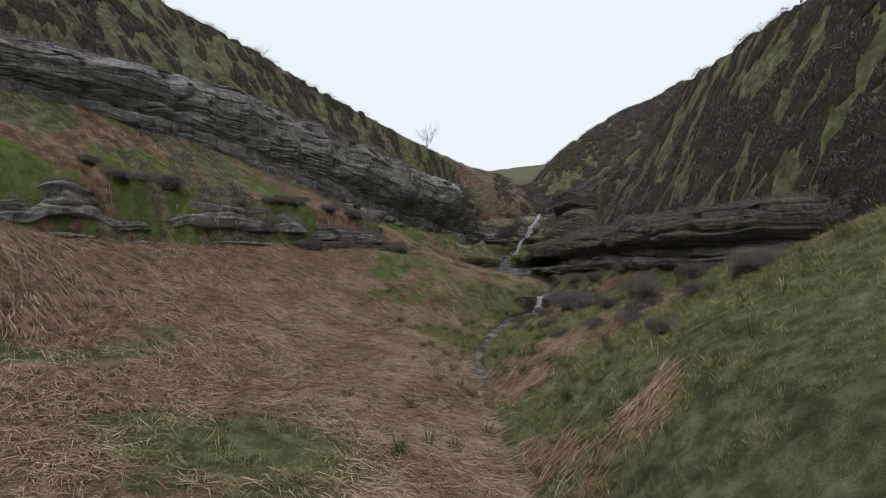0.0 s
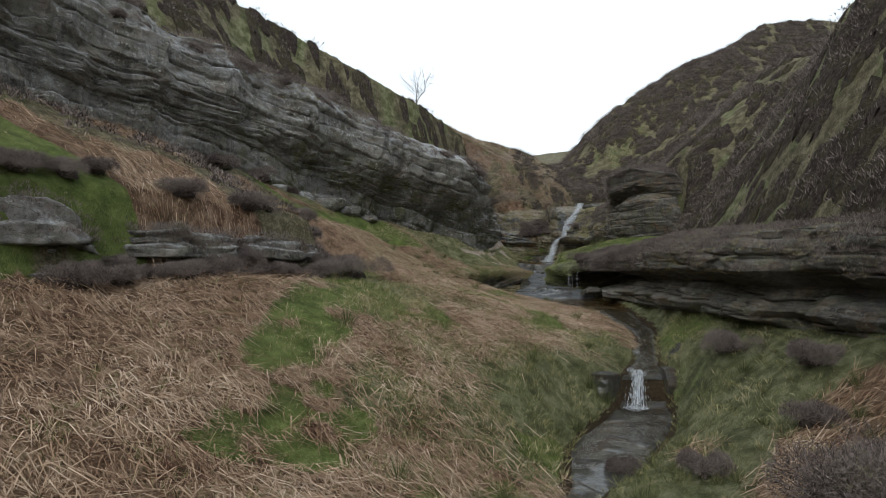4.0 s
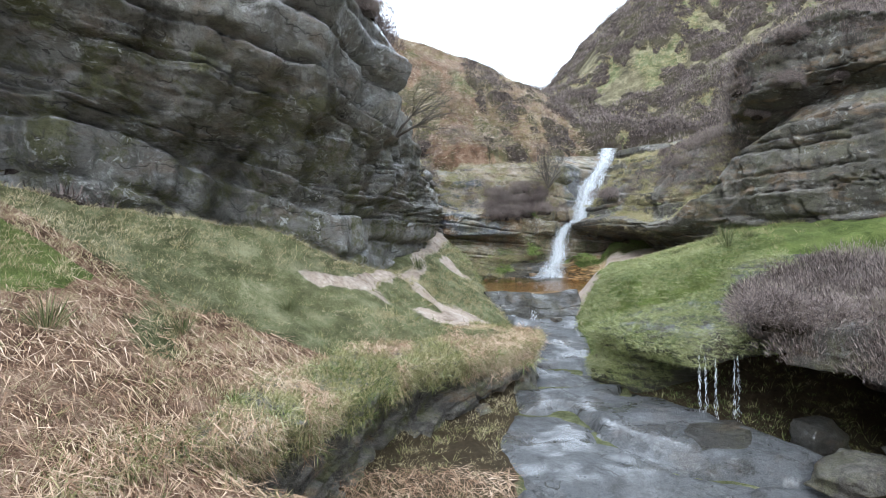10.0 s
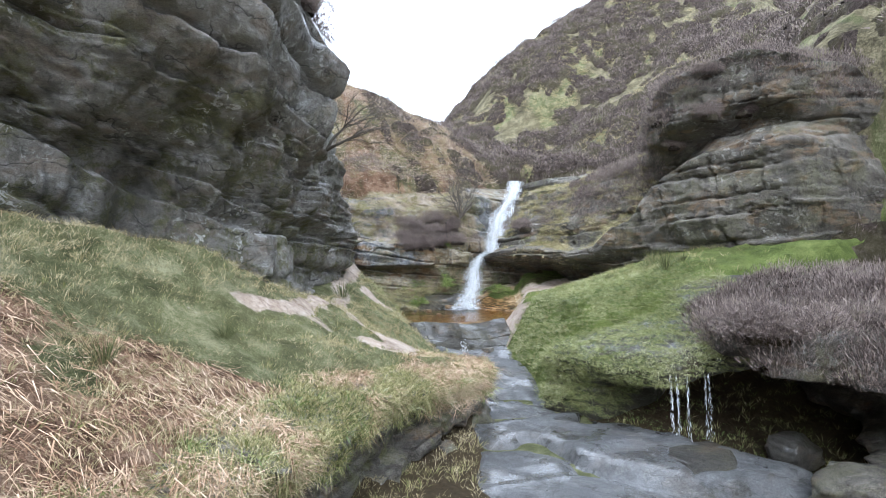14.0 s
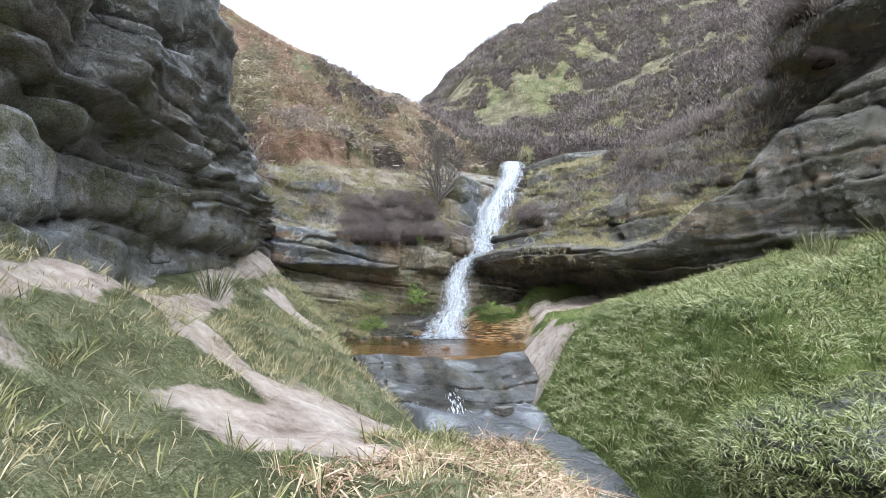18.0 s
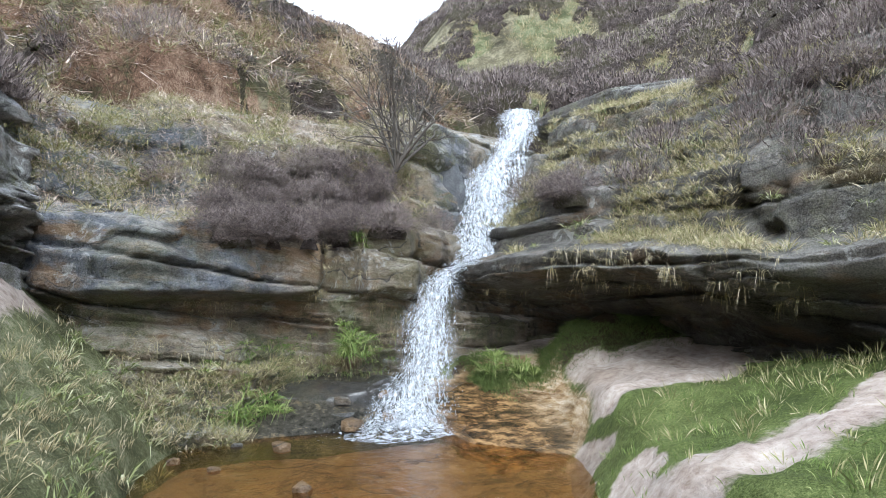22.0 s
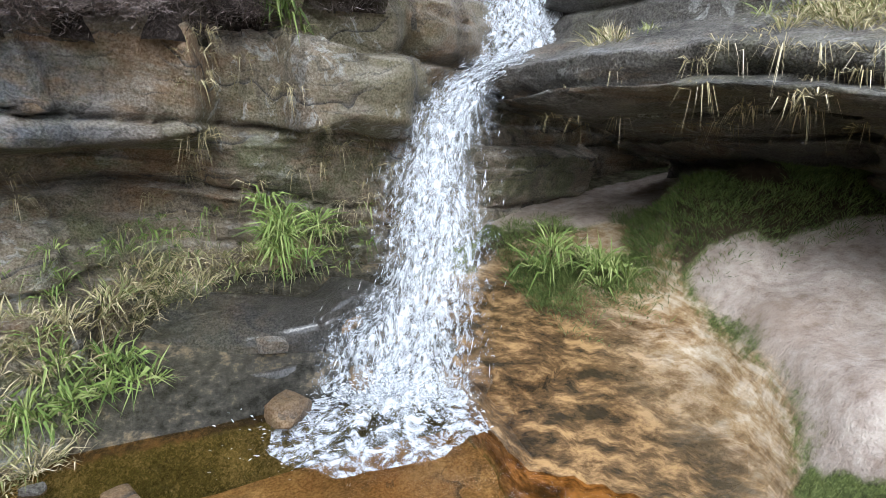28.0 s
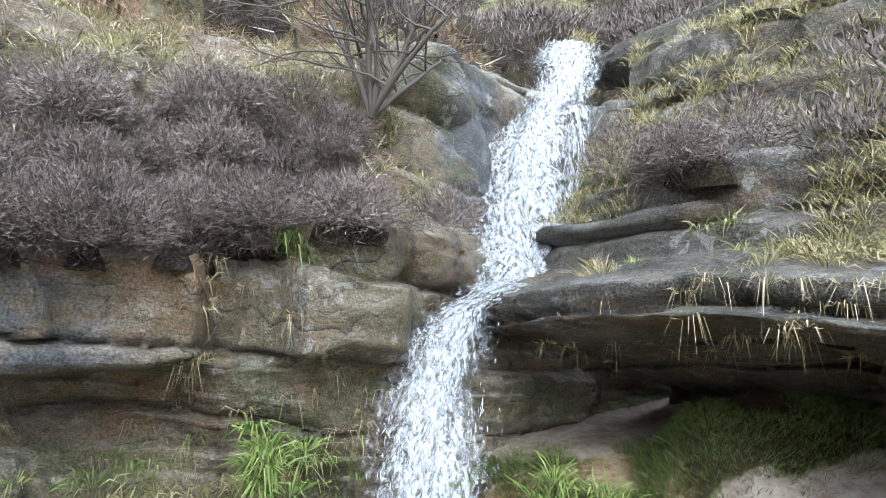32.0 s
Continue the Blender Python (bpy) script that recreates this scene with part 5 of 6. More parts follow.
def clump(rng, radius, height, twigs, sprigs):
    """One heather clump round the origin: rising twigs, and fine short sprigs over a rough, lobed dome."""
    a, r = rng.random(twigs) * 6.283, rng.random(twigs)
    base = np.stack([np.cos(a), np.sin(a), 0 * a], 1) * (0.25 * radius * r)[:, None]
    way = np.stack([np.cos(a) * (0.3 + r), np.sin(a) * (0.3 + r), rng.uniform(0.5, 1.2, twigs)], 1)
    v1, f1 = strips(base, way, height * rng.uniform(0.45, 0.85, twigs), np.full(twigs, 0.006), 0.0, rng, spike=True)
    lobes = rng.normal(0, 0.55, (9, 3)) * (radius, radius, 0) + (0, 0, 0.45 * height)
    which = rng.integers(0, 9, sprigs)
    d = rng.normal(0, 1, (sprigs, 3))
    d[:, 2] = np.abs(d[:, 2]) - 0.35
    d /= np.linalg.norm(d, axis=1, keepdims=True)
    c = lobes[which] + d * (0.5 * radius, 0.5 * radius, 0.55 * height) * rng.uniform(0.55, 1.0, (sprigs, 1))
    way = d + rng.normal(0, 0.8, (sprigs, 3)) + (0, 0, 0.4)
    v2, f2 = strips(c, way, rng.uniform(0.03, 0.1, sprigs), rng.uniform(0.002, 0.0042, sprigs), 0.0, rng, spike=True)
    v3, f3 = domes(np.array([[0.0, 0.0, 0.16 * height]]), np.array([0.45 * radius]), np.array([0.42 * height]), rng, 12, 5)
    return v1, f1, v2, f2, v3, f3


def domes(centres, wide, tall, rng, seg=8, rings=4):
    """Low rounded lumps with an uneven outline, as arrays of corners and faces."""
    n = len(centres)
    a = np.linspace(0, 2 * np.pi, seg + 1)[None, None, :] + rng.random((n, 1, 1)) * 6.283
    t = np.linspace(0, 1, rings + 1)[None, :, None]
    uneven = 1 + 0.28 * np.sin(2 * a + rng.random((n, 1, 1)) * 6) * (1 - t) + 0.22 * np.sin(3 * a + rng.random((n, 1, 1)) * 6) + rng.normal(0, 0.09, (n, rings + 1, 1))
    r = wide[:, None, None] * np.cos(t * 1.5) ** 0.7 * uneven
    z = tall[:, None, None] * (np.sin(t * 1.57) * (1 + 0.12 * np.sin(2 * a + 1)) - 0.3 * (1 - t)) + 0 * a
    v = np.stack([centres[:, 0, None, None] + r * np.cos(a), centres[:, 1, None, None] + r * np.sin(a), centres[:, 2, None, None] + z], -1).reshape(-1, 3)
    one = grid_faces(rings + 1, seg + 1)
    f = (one[None] + (np.arange(n) * (rings + 1) * (seg + 1))[:, None, None]).reshape(-1, 4)
    return v, f


def heather_slopes(name, centres, size, label, seed, sprigs=34, slim=1.0, hummocks=False):
    """Far heather: many clumps in one sheet of growth."""
    rng = np.random.default_rng(seed)
    n = len(centres)
    a, q = rng.random((n, sprigs)) * 6.283, np.sqrt(rng.random((n, sprigs)))
    R = size * rng.uniform(0.5, 1.5, n)[:, None]
    H = R * rng.uniform(0.6, 1.0, n)[:, None]
    lump = 1 + 0.25 * np.sin(a * 3 + rng.random((n, 1)) * 6)
    c = np.stack([np.cos(a) * R * q * lump, np.sin(a) * R * q * lump, H * np.sqrt(np.maximum(1 - q * q, 0.02)) * rng.uniform(0.5, 1.0, (n, sprigs))], -1)
    way = c + rng.normal(0, 0.35, c.shape) * R[..., None] + (0, 0, 0.3)
    base = (c + centres[:, None]).reshape(-1, 3)
    w = np.repeat(R[:, 0], sprigs)
    v, f = strips(base, way.reshape(-1, 3), 0.45 * w * (0.5 + 0.5 * slim) * rng.uniform(0.6, 1.3, n * sprigs), 0.06 * slim * w * rng.uniform(0.7, 1.6, n * sprigs), 0.0, rng, spike=True)
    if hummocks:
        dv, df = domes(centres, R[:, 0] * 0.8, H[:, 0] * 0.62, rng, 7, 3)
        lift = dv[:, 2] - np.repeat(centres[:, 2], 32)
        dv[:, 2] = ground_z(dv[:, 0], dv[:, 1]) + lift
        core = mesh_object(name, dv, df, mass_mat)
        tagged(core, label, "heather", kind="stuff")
    return stuff(name, v, f, heather_mat, label, "heather")


def thin(x, y):
    """Heather stands in drifts with grass between them."""
    return step(-0.14, 0.1, fbm(1.7 * x, y, 0, 1.4, 2, 50) + 0.12 * fbm(x, y, 0, 5, 2, 52) + 0.06)


def want_left_hill(x, y):
    c = covers(x, y)
    return np.maximum(c["heath"], 0.3) * thin(x, y) * (x < cliff_x(y) - 1.2) * (x > crest_x(y) - 4)


p = scatter(14000, -46, 3, -5, 80, want_left_hill, rng)
heather_slopes("heather_slope", p, 0.52, "dark brown winter heather covering the steep slope above the cliff", 61, 34, 0.45, True)
p = scatter(16000, 10, 34, 2, 80, lambda x, y: np.maximum(covers(x, y)["heath"], 0.3) * thin(x, y) * (x > wall_x(y) + 1.0), rng)
heather_slopes("heather_slope", p, 0.5, "dark brown winter heather on the steep valley side", 62, 34, 0.45, True)
p = scatter(17000, 6, 46, 78.6, 108, lambda x, y: np.maximum(covers(x, y)["heath"], 0.25) * thin(x, y) * np.where(y > 96, 0.6, 1), rng)
heather_slopes("heather_slope", p, 0.42, "dark brown heather on the hill behind the falls", 63, 50, 0.36, True)
p = scatter(2600, -26, -4, 14, 52, lambda x, y: covers(x, y)["heath"] * (x > cliff_x(y)) * (x < bank_x(y)), rng)
q = scatter(1000, -3, 10, 77.6, 84, lambda x, y: step(-0.1, 0.25, fbm(x, y, 0, 1.8, 2, 83)) * np.exp(-((y - 78.3) / 2.2) ** 2) * ((x < 9.6) | (y > 82)), rng)
heather_slopes("heather_edge", q, 0.34, "brown heather along the edge above the falls", 67, 170, 0.2)
heather_slopes("heather_patch", p, 0.34, "low dark heather patches on the grassy terrace", 64, 40)

# ---- dressing of the rock faces ----
def on_face(name, count, rng, up=0.45, v0=0.0, v1=1.0, where=None):
    """Random places on a rock face that look upwards enough for a plant to hold."""
    P, N, V = FACES[name]
    ok = (np.abs(N[..., 2]) > up) & (V >= v0) & (V <= v1)
    if where is not None:
        ok &= where(P[..., 0], P[..., 1], P[..., 2])
    pts = P[ok]
    if not len(pts):
        return pts
    return pts[rng.integers(0, len(pts), count)] + rng.normal(0, 0.03, (count, 3))


rng = np.random.default_rng(91)
p = np.concatenate([on_face("cliff_left", 3600, rng, 0.35, 0.66, 1.0, lambda x, y, z: fbm(x, y, 0, 3, 2, 5) > -0.1), on_face("ledge_left", 900, rng, 0.3, 0.55, 1.0)])
heather_slopes("cliff_top_heather", p, 0.3, "dark heather sprouting along the ledges of the cliff top", 65, 60, 0.35)
p = np.concatenate([on_face("cliff_right_lower", 2600, rng, 0.3, 0.6, 1.0), on_face("cliff_right_lower", 1500, rng, 0.1, 0.5, 0.85, lambda x, y, z: (y > 53)), on_face("cliff_right_lower", 1300, rng, 0.1, 0.4, 1.0, lambda x, y, z: (y < 50) & (fbm(x, y, z, 2.5, 2, 12) > 0)), on_face("cliff_right_upper", 1300, rng, 0.2, 0.72, 1.0, lambda x, y, z: y < 70), on_face("cliff_right_upper", 1500, rng, 0.0, 0.3, 1.0, lambda x, y, z: y < 64.2), on_face("cliff_right_upper", 1500, rng, 0.35, 0.62, 1.0, lambda x, y, z: (fbm(x, y, 0, 2.2, 2, 6) > 0.05) & (y < 75))])
heather_slopes("cliff_top_heather", p, 0.28, "brown heather hanging over the lip of the cliff", 66, 64, 0.3)
p = np.concatenate([
    on_face("cliff_left", 2600, rng, 0.4, 0.6, 1.0, lambda x, y, z: (y > 40) & (fbm(x, y, 0, 2, 2, 8) > 0.0)),
    on_face("cliff_right_upper", 4200, rng, 0.3, 0.46, 1.0, lambda x, y, z: (y > 69.5) & (fbm(x, y, z, 1.2, 2, 9) > -0.05)),
    on_face("headwall", 1100, rng, 0.3, 0.55, 1.0, lambda x, y, z: (x < 9.2) | (x > 12.4)),
    on_face("headwall", 1100, rng, 0.15, 0.0, 0.12, lambda x, y, z: x < 7.6),
    on_face("cliff_right_lower", 1200, rng, 0.2, 0.45, 1.0, lambda x, y, z: y < 50),
    on_face("bank_outcrop", 1000, rng, 0.2, 0.66, 1.0),
])
few = np.random.default_rng(97)
p = p[~((p[:, 0] > 8.6) & (p[:, 0] < 10.8) & (p[:, 1] > 76.2) & (p[:, 2] < 3.3))]
v, f = tufts(p, 12, 0.07, 0.2, 0.004, 0.9, few, 0.6)
stuff("ledge_grass", v, f, pale_grass_mat, "bleached grass hanging from the rock ledges", "grass")
p = p[few.random(len(p)) < 0.5]
v, f = tufts(p, 14, 0.07, 0.22, 0.0045, 0.9, rng, 0.5)
stuff("ledge_grass", v, f, grass_mat, "pale tussocky grass on the rock ledges", "grass")
foot = np.stack([rng.uniform(4.0, 5.4, 70), rng.uniform(72.3, 76.6, 70), np.zeros(70)], 1)
foot[:, 2] = ground_z(foot[:, 0], foot[:, 1])
p = np.concatenate([on_face("headwall", 50, rng, 0.1, 0.02, 0.14, lambda x, y, z: (x > 4.5) & (x < 8.0)), foot, on_face("bank_outcrop", 60, rng, 0.1, 0.5, 0.95), on_face("cliff_right_upper", 45, rng, 0.3, 0.45, 0.8, lambda x, y, z: y > 70)])
p = p[~((p[:, 0] > 8.6) & (p[:, 0] < 10.8) & (p[:, 1] > 76.2) & (p[:, 2] < 3.3))]
v, f = tufts(p, 26, 0.06, 0.24, 0.0065, 1.0, rng, 0.7)
stuff("ledge_woodrush", v, f, woodrush_mat, "bright green woodrush growing from the wet rock", "woodrush")
k = rng.random(5000)
p = np.stack([9.5 + 2.9 * k, 76.35 - 1.0 * k + rng.normal(0, 0.3, 5000), np.zeros(5000)], 1)
p[:, 2] = ground_z(p[:, 0], p[:, 1])
p = p[fbm(p[:, 0], p[:, 1], 0, 0.5, 2, 84) > -0.25]
v, f = tufts(p, 12, 0.08, 0.09, 0.003, 0.9, rng)
# Moss greens kept dark to carry the shade below the overhanging shelf.
moss_mat = blade_material("shaded_moss", (0.1, (0.025, 0.042, 0.01)), (0.5, (0.08, 0.115, 0.028)), (0.9, (0.17, 0.2, 0.065)))
stuff("hollow_moss", v, f, moss_mat, "green moss and grass in the hollow, darkened for the shelf's shade", "grass")


rim = np.random.default_rng(99)
p = on_face("bank_outcrop", 5200, rim, 0.1, 0.56, 1.0, lambda x, y, z: fbm(x, y, z, 0.8, 2, 85) > -0.3)
v, f = tufts(p, 13, 0.09, 0.24, 0.0045, 1.0, rim, 0.9)
stuff("rim_grass", v, f, grass_mat, "olive and straw grass hanging over the edge of the stream bank", "grass")
p = on_face("bank_outcrop", 26000, rim, 0.1, 0.5, 1.0, lambda x, y, z: fbm(x, y, z, 1.1, 2, 86) > -0.05)
n = len(p)
p[:, 2] += rim.uniform(0, 0.14, n)
way = np.stack([rim.normal(0.3, 0.9, n), rim.normal(-0.2, 0.9, n), rim.normal(-0.15, 0.35, n)], 1)
v, f = strips(p, way, rim.uniform(0.1, 0.4, n), rim.uniform(0.003, 0.007, n), 0.2, rim, flat=True, spike=True)
stuff("rim_bracken", v, f, straw_mat, "fallen brown bracken stems draped over the bank edge", "dead bracken")
p = on_face("bank_outcrop", 46, rim, 0.0, 0.5, 0.9, lambda x, y, z: y > 58)
v, f = tufts(p, 60, 0.16, 0.3, 0.008, 1.0, rim, 0.7)
stuff("rim_woodrush", v, f, woodrush_mat, "bright green woodrush clumps on the bank edge", "woodrush")
p = np.repeat(np.array([(7.43, 76.4, 1.55), (7.6, 76.45, 1.35), (6.4, 76.15, 0.62), (5.9, 75.95, 0.6), (6.05, 76.1, 0.75), (9.7, 76.1, 1.05), (10.1, 75.85, 1.0), (7.75, 76.85, 2.9)]), 7, 0) + rim.normal(0, 0.09, (56, 3))
v, f = tufts(p, 34, 0.05, 0.3, 0.008, 1.0, rim, 0.8)
stuff("spring_woodrush", v, f, turf_mat, "fresh bright green woodrush clumps beside the fall", "woodrush")


p = on_face("headwall", 20000, rim, 0.2, 0.56, 1.0, lambda x, y, z: (x < 8.8) & (fbm(x, y, z, 1.0, 2, 87) > -0.2))
n = len(p)
p[:, 2] += rim.uniform(0, 0.12, n)
way = np.stack([rim.normal(0.0, 0.9, n), rim.normal(-0.4, 0.8, n), rim.normal(-0.1, 0.4, n)], 1)
v, f = strips(p, way, rim.uniform(0.08, 0.3, n), rim.uniform(0.002, 0.005, n), 0.2, rim, flat=True, spike=True)
stuff("headwall_bracken", v, f, faded_mat, "pale dead bracken hanging over the top of the rock wall", "dead bracken")
p = on_face("headwall", 1500, rim, 0.2, 0.56, 1.0, lambda x, y, z: (x < 8.8) & (fbm(x, y, z, 0.8, 2, 88) > 0.0))
v, f = tufts(p, 16, 0.08, 0.2, 0.004, 1.0, rim, 0.7)
stuff("headwall_grass", v, f, grass_mat, "green and straw grass on the ledges above the rock wall", "grass")


more = np.random.default_rng(98)
p = np.concatenate([on_face("headwall", 110, more, 0.0, 0.04, 0.5, lambda x, y, z: (x > 4.2) & (x < 8.6) & (fbm(x, z, 0, 0.9, 2, 15) > 0.0)), on_face("cliff_right_upper", 60, more, 0.0, 0.3, 0.46, lambda x, y, z: (y > 72) & (y < 76.4))])
v, f = tufts(p, 22, 0.06, 0.2, 0.003, 1.1, more, 1.3)
stuff("hanging_grass", v, f, pale_grass_mat, "bleached grass hanging from cracks in the wet rock", "grass")
p = on_face("headwall", 60, more, 0.0, 0.04, 0.2, lambda x, y, z: (x > 5.4) & (x < 8.4))
v, f = tufts(p, 24, 0.06, 0.17, 0.005, 1.1, more, 1.0)
stuff("crack_woodrush", v, f, turf_mat, "fresh green leaves sprouting from cracks in the wet rock", "woodrush")


# ---- single things ----
def heather_bush(seed, radius, height, at, group, label):
    rng = np.random.default_rng(seed)
    bush = empty("heather_bush", (0, 0, 0), label, "shrub", group)
    v1, f1, v2, f2, v3, f3 = clump(rng, radius, height, 90, 17000)
    mesh_object("woody_base", v1, f1, bark_mat, False, bush)
    mesh_object("foliage", v2, f2, heather_mat, False, bush)
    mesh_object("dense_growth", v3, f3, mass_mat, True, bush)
    bush.matrix_world = pose(*at)
    return bush


HEATHER_LABEL = "rounded dark brown heather bush with bare woody stems"
kinds = [heather_bush(700 + k, r, h, (0, -200 - 3 * k, -60), "heather bushes", HEATHER_LABEL) for k, (r, h) in enumerate(((0.55, 0.5), (0.42, 0.45), (0.7, 0.6)))]


def plant_bush(x, y, z=None, size=1.0, kind=None):
    k = kinds[kind if kind is not None else int(rng.integers(0, 3))]
    z = float(ground_z(np.array([x]), np.array([y]))[0]) if z is None else z
    ob = copy_thing(k, pose(x, y, z - 0.06, rng.uniform(-8, 8), rng.uniform(-8, 8), rng.uniform(0, 360)))
    ob.scale = (size,) * 3
    return ob


for y in np.linspace(22, 45.5, 20):
    plant_bush(float(ledge_x(y)) - rng.uniform(0.1, 1.4), y, None, rng.uniform(0.8, 1.5))
for y in np.linspace(33, 47.5, 24):
    plant_bush(float(ledge_x(y)) + rng.uniform(-0.3, 1.5), y, None, rng.uniform(0.9, 1.8))
for x, y, size in ((7.0, 17.8, 1.1), (7.6, 17.4, 0.9), (5.4, 18.5, 1.0), (10.2, 14.6, 1.2), (6.3, 27.8, 2.3), (6.9, 28.2, 1.8), (8.0, 19.0, 1.9), (9.6, 12.5, 1.6), (7.3, 23.5, 1.3), (9.5, 24.0, 1.4), (5.0, 31.0, 1.2), (4.2, 25.0, 1.0), (10.0, 30.0, 1.5), (6.0, 15.0, 1.2), (8.8, 15.6, 1.4), (4.0, 20.0, 1.1), (10.4, 19.5, 1.6), (5.6, 10.5, 1.0), (9.0, 33.5, 1.5), (3.0, 28.5, 0.9), (8.4, 37.5, 1.3), (3.6, 33.5, 1.0), (7.6, 31.0, 1.2), (-13.5, 48.5, 1.6), (-12.2, 51.5, 1.5), (-11.5, 54.0, 1.3), (-8.3, 45.5, 1.4)):
    plant_bush(x, y, None, size)
for q in on_face("headwall", 40, rng, 0.15, 0.52, 0.74, lambda x, y, z: (x > 5.6) & (x < 8.2)):
    plant_bush(q[0], q[1] + 0.08, q[2] - 0.16, rng.uniform(0.7, 1.1))
for q in on_face("cliff_right_lower", 26, rng, 0.4, 0.64, 0.86, lambda x, y, z: (y > 53) & (y < 61.5)):
    plant_bush(q[0] + 0.1, q[1], q[2] - 0.1, rng.uniform(0.8, 1.3))
for q in on_face("cliff_left", 34, rng, 0.3, 0.68, 0.95, lambda x, y, z: y > 44):
    plant_bush(q[0] - 0.15, q[1], q[2] - 0.2, rng.uniform(0.7, 1.2))
for q in on_face("cliff_right_upper", 14, rng, 0.25, 0.6, 0.95, lambda x, y, z: y > 66):
    plant_bush(q[0] + 0.1, q[1], q[2] - 0.18, rng.uniform(0.6, 1.1))
for k in kinds:
    for o in (*k.children_recursive, k):
        bpy.data.objects.remove(o)


def rush_tuft(seed, size):
    rng = np.random.default_rng(seed)
    v, f = tufts(np.zeros((1, 3)), 130, 0.13, size, 0.0045, 0.55, rng, 0.3)
    return tagged(mesh_object("rush_tuft", v, f, rush_mat, False), "tall olive tuft of soft rush stems", "rush", "rush tufts")


rushes = [rush_tuft(800 + k, s) for k, s in enumerate((0.55, 0.7, 0.45))]
spots = [(x, y) for x, y in np.stack([rng.uniform(-9, 6, 400), rng.uniform(6, 58, 400)], 1) if abs(x - float(bed_l(y))) < rng.exponential(2.2) and float(is_open(np.array([x]), np.array([y]))[0]) > 0]
spots += [(-2.6, 55.2), (-4.2, 55.0), (-1.0, 56.0), (-3.0, 58.2), (-1.8, 59.6), (-0.6, 61.8), (-4.8, 53.0), (-2.9, 53.4), (0.2, 54.8), (-5.6, 56.0), (-0.8, 53.5), (-1.6, 54.6), (-3.5, 56.5), (0.6, 56.2), (-2.2, 52.0), (10.4, 66.4), (10.9, 65.6), (10.1, 65.2), (9.6, 67.0), (11.2, 67.3), (9.9, 64.0), (2.2, 69.3)]
spots += [(x, y) for x, y in np.stack([rng.uniform(0.6, 11, 90), rng.uniform(5, 36, 90)], 1) if x > float(bed_r(y)) + 0.3 and x < float(wall_x(y)) - 0.5]
for x, y in spots[-190:]:
    z = float(ground_z(np.array([x]), np.array([y]))[0])
    t = copy_thing(rushes[int(rng.integers(0, 3))], pose(x, y, z, 0, 0, rng.uniform(0, 360)))
    t.scale = (rng.uniform(0.7, 1.2),) * 3
for r in rushes:
    bpy.data.objects.remove(r)


def boulder(name, at, size, material, label, seed, category="boulder", group="", turn=0.0, rough=0.28):
    """A worn block: a rounded box broken by noise."""
    bm = bmesh.new()
    bmesh.ops.create_cube(bm, size=1.0)
    bmesh.ops.subdivide_edges(bm, edges=bm.edges[:], cuts=13, use_grid_fill=True)
    co = np.array([v.co for v in bm.verts])
    r = np.linalg.norm(co, axis=1, keepdims=True)
    co = co * (0.72 + 0.28 * 0.62 / r)
    cut = np.random.default_rng(seed)
    for _ in range(7):
        d = cut.normal(0, 1, 3)
        d /= np.linalg.norm(d)
        over = np.maximum(co @ d - cut.uniform(0.42, 0.6), 0)
        co = co - over[:, None] * d
    n = fbm(co[:, 0] + seed, co[:, 1], co[:, 2] * 2, 0.7, 4, seed)
    lay = beds(co[:, 2] * size[2] + 0.05 * n, co[:, 0] * size[0] + co[:, 1] * size[1], seed, 0.14)
    co = co * (1 + 0.6 * rough * n)[:, None] * np.array(size)
    co[:, :2] *= (1 + 0.06 * lay)[:, None]
    for v, c in zip(bm.verts, co):
        v.co = c
    me = bpy.data.meshes.new(name)
    bm.to_mesh(me)
    bm.free()
    me.polygons.foreach_set("use_smooth", np.full(len(me.polygons), True))
    me.materials.append(material)
    ob = new(name, me)
    ob.matrix_world = pose(*at, 0, 0, turn)
    return tagged(ob, label, category, group)


def settle(x, y, sink=0.0):
    return x, y, float(ground_z(np.array([x]), np.array([y]))[0]) - sink


for k, (x, y, s) in enumerate(((-9.4, 56.4, 1.3), (-8.3, 57.3, 0.9), (-10.8, 55.2, 1.1), (-12.0, 53.6, 1.0), (-7.0, 58.4, 0.7))):
    boulder("boulder", settle(x, y, -0.15 * s), (1.5 * s, 1.0 * s, 0.75 * s), rock_grey, "pale grey fallen boulder on the turf below the cliff", 20 + k, group="fallen boulders", turn=40 * k)
boulder("boulder", (8.5, 58.6, -0.95), (1.4, 1.0, 0.5), rock_dark, "brown angular block at the foot of the overhang", 31, turn=20)
boulder("boulder", (9.6, 56.6, -0.95), (2.2, 1.3, 0.6), rock_brown, "brown flat-topped block beside the lower pool", 32, turn=60)
boulder("boulder", (8.9, 60.2, -1.0), (0.9, 0.7, 0.5), rock_wet, "mossy grey boulder under the overhang", 33, turn=10)
boulder("mossy_boulder", (7.3, 60.6, -1.15), (1.3, 1.2, 0.4), rock_wet, "dark wet moss-covered boulder below the drip", 34)
boulder("pale_block", (11.6, 77.45, 4.3), (0.8, 0.8, 0.95), rock_grey, "pale squared rock beside the upper fall", 41, turn=-20)
boulder("pale_block", (9.72, 77.95, 4.1), (0.5, 0.5, 1.0), rock_slide, "pale blue-grey rock fin beside the upper fall", 42, turn=15)
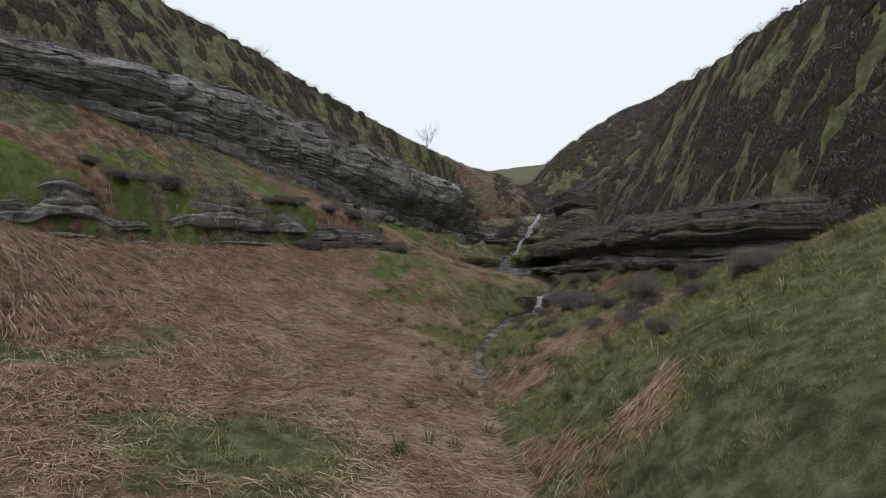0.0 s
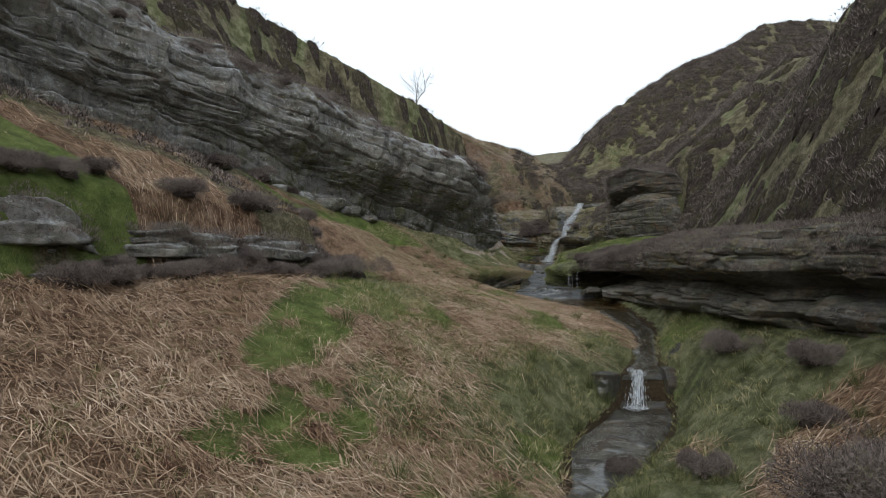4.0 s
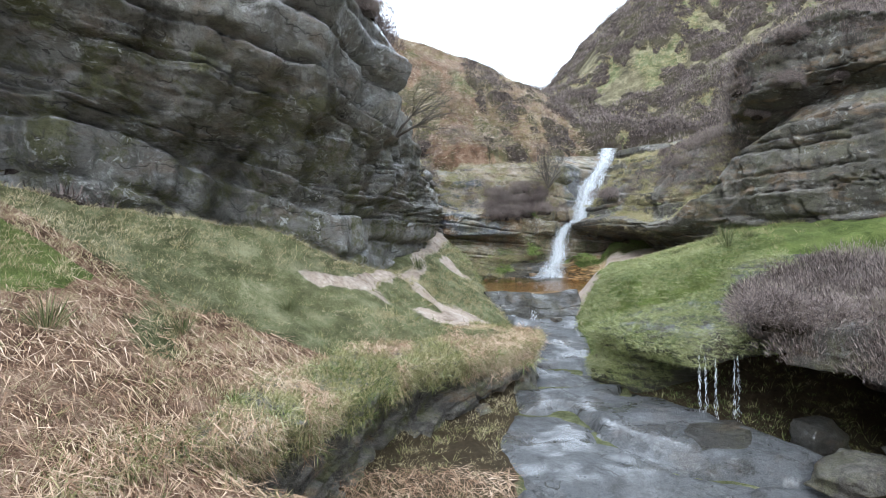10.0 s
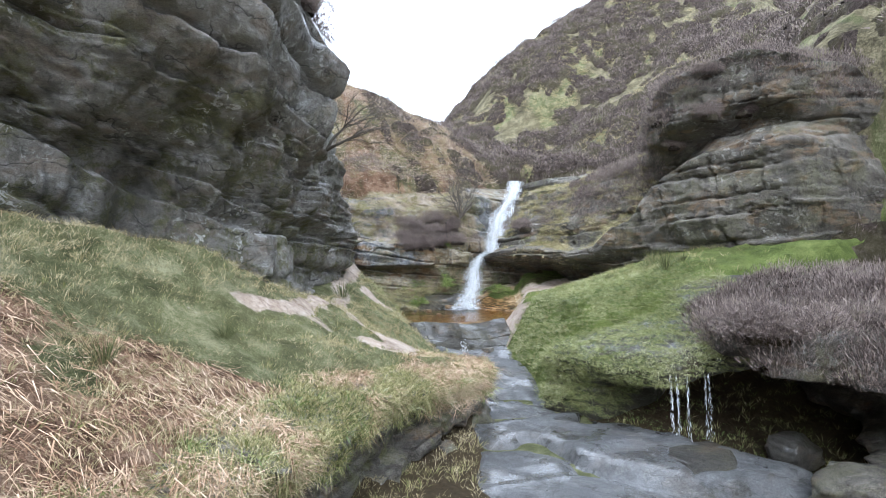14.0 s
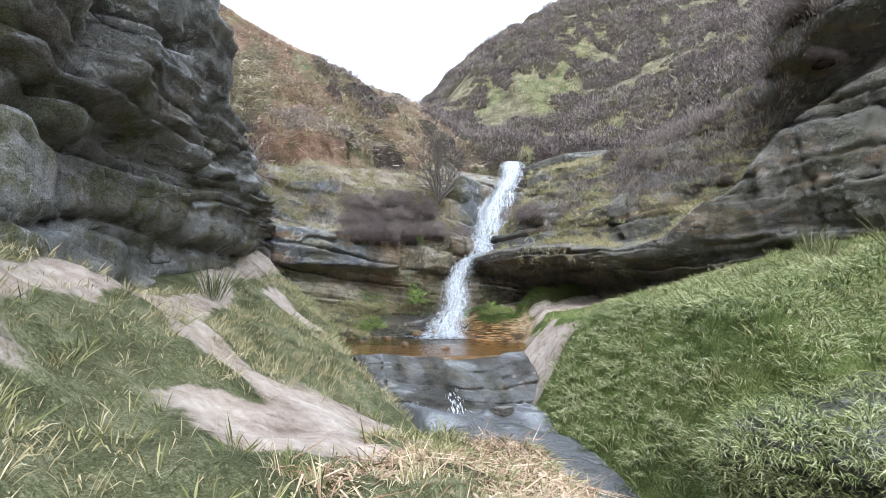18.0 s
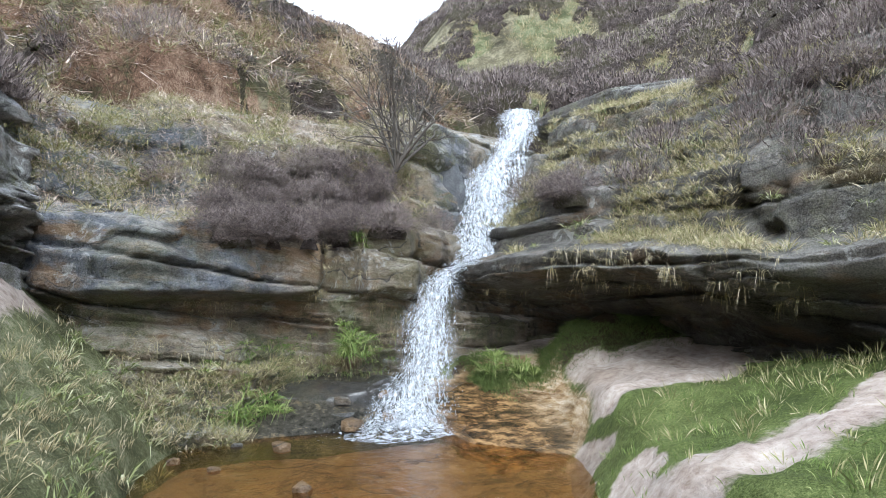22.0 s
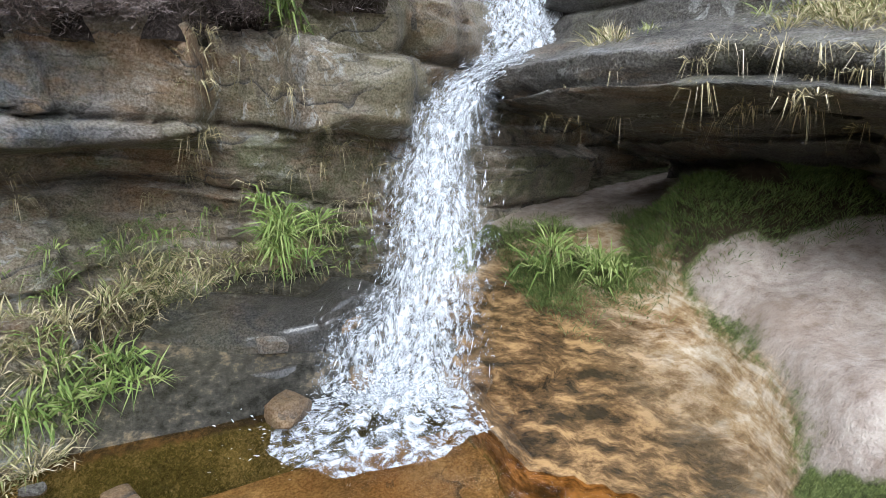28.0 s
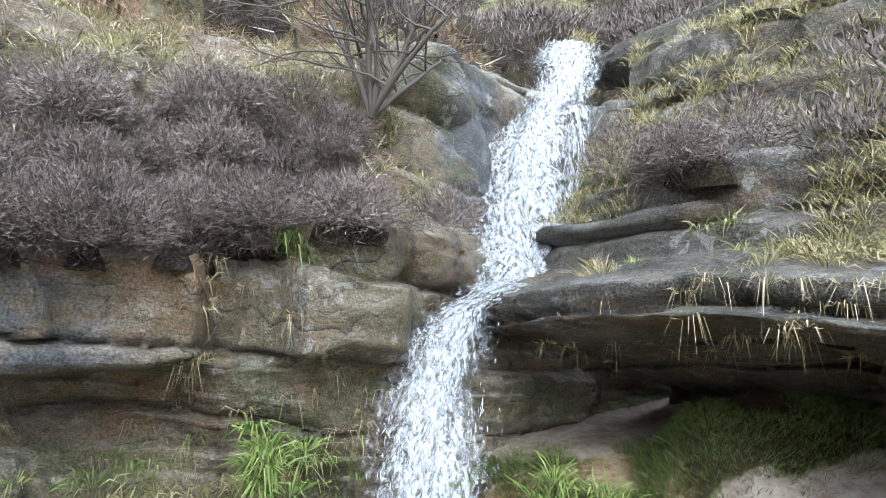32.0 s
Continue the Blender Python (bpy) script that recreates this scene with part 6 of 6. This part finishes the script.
for k, (x, y, z, size, turn) in enumerate(((7.25, 76.62, 0.5, (1.7, 0.8, 0.75), -12), (6.6, 76.85, 0.45, (1.0, 0.7, 0.5), 10), (7.95, 76.5, 0.62, (0.8, 0.6, 0.6), 25), (7.5, 76.25, 0.36, (0.9, 0.5, 0.3), -8))):
    boulder("wet_ledge", (x, y, z), size, rock_wet, "black glistening wet rock ledge beside the fall", 140 + k, "rock", "black wet ledges", turn)
for k, (x, y, z, size) in enumerate(((7.6, 39.9, -2.7, (1.2, 1.2, 1.0)), (4.6, 39.8, -2.75, (1.1, 1.0, 0.9)), (8.3, 41.2, -2.0, (1.5, 1.2, 1.0)))):
    boulder("stream_boulder", (x, y, z), size, rock_wet, "dark wet boulder beside the small stream fall", 160 + k, group="stream boulders", turn=30 * k)
boulder("rock_slab", (12.85, 77.2, 5.75), (0.9, 3.6, 0.5), rock_dark, "long dark dipping slab beside the lip of the fall", 150, "rock", turn=8)
for k, (x, y, z, s) in enumerate(((7.35, 76.2, 0.66, 0.16), (7.95, 76.22, 0.72, 0.16), (6.35, 73.6, 0.33, 0.17), (6.37, 75.15, 0.36, 0.16), (5.9, 75.5, 0.34, 0.09), (5.6, 74.6, 0.33, 0.1), (7.35, 75.6, 0.45, 0.2), (7.9, 75.75, 0.48, 0.16), (6.6, 69.25, -0.4, 0.3), (6.9, 72.4, 0.33, 0.12), (5.2, 75.0, 0.36, 0.1), (6.1, 68.6, -0.5, 0.2), (7.75, 73.3, -0.45, 0.5))):
    boulder("stone", (x, y, z), (1.3 * s, s, 0.7 * s), rock_ochre if k % 4 else rock_brown, "small rounded stone in the shallow water", 50 + k, "stone", "stream stones", 37 * k)


def limb_mesh(points, r0, r1, sides=6):
    pts = np.array(points)
    t = np.gradient(pts, axis=0)
    t /= np.linalg.norm(t, axis=1, keepdims=True) + 1e-9
    a = np.cross(t, (0.3, 0.5, 0.8))
    a /= np.linalg.norm(a, axis=1, keepdims=True) + 1e-9
    b = np.cross(t, a)
    ang = np.linspace(0, 6.283, sides, endpoint=False)
    r = np.linspace(r0, r1, len(pts))[:, None, None]
    v = pts[:, None] + r * (np.cos(ang)[None, :, None] * a[:, None] + np.sin(ang)[None, :, None] * b[:, None])
    i, j = np.meshgrid(np.arange(len(pts) - 1), np.arange(sides), indexing="ij")
    f = np.stack([i * sides + j, i * sides + (j + 1) % sides, (i + 1) * sides + (j + 1) % sides, (i + 1) * sides + j], -1).reshape(-1, 4)
    return v.reshape(-1, 3), f


def grow(rng, start, way, length, bend=0.35, n=7, lift=0.15):
    pts, d = [np.array(start, float)], np.array(way, float)
    for _ in range(n):
        d = d / np.linalg.norm(d) + rng.normal(0, bend / n ** 0.5, 3) + (0, 0, lift / n)
        pts.append(pts[-1] + d / np.linalg.norm(d) * length / n)
    return pts


def bare_tree(at, height, seed, label, stems=1, limbs=7, twigs=16, lean=(0, 0, 1), girth=0.03, wide=0.8):
    """A leafless tree: trunks, limbs and fine twigs."""
    rng = np.random.default_rng(seed)
    tree = empty("bare_tree", at, label, "tree")
    o = np.array(at, float)
    for _ in range(stems):
        way = np.array(lean) + rng.normal(0, 0.35 if stems > 1 else 0.06, 3)
        trunk = grow(rng, o, way, height * (0.6 if stems == 1 else 0.35), 0.25)
        mesh_object("trunk", *limb_mesh(trunk, girth * height * 0.5, girth * height * 0.28), bark_mat, True, tree)
        for _ in range(limbs):
            s = trunk[int(rng.integers(2, len(trunk)))]
            w = np.array(lean) * 0.8 + rng.normal(0, wide, 3) * (1, 1, 0.4)
            limb = grow(rng, s, w, height * rng.uniform(0.3, 0.55), 0.5)
            ob = mesh_object("limb", *limb_mesh(limb, girth * height * 0.2, girth * height * 0.06, 5), bark_mat, True, tree)
            vs, fs, n = [], [], 0
            for _ in range(twigs):
                tw = grow(rng, limb[int(rng.integers(2, len(limb)))], np.array(limb[-1]) - limb[-3] + rng.normal(0, 0.12, 3) * height * 0.25, height * rng.uniform(0.1, 0.28), 0.6, 5)
                v, f = limb_mesh(tw, girth * height * 0.05, girth * height * 0.015, 3)
                vs.append(v)
                fs.append(f + n)
                n += len(v)
            mesh_object("twig_spray", np.concatenate(vs), np.concatenate(fs), bark_mat, True, ob)
    return tree


bare_tree((8.45, 77.15, 4.2), 3.1, 11, "leafless many-stemmed sapling with mossy base on the rock", 8, 6, 16, girth=0.02)
bare_tree(settle(-4.2, 67.5, 0.1), 4.6, 12, "small leafless birch on the skyline", 2, 7, 12, girth=0.02, wide=0.4)
bare_tree((1.6, 67.3, 5.3), 3.0, 13, "leafless rowan leaning out from the cliff edge", 2, 7, 14, (0.9, -0.2, 0.5), 0.03, 0.6)
bare_tree(settle(-20.5, 52.0, 0.1), 2.6, 14, "small leafless tree on the hillside skyline", 3, 5, 10, girth=0.02)
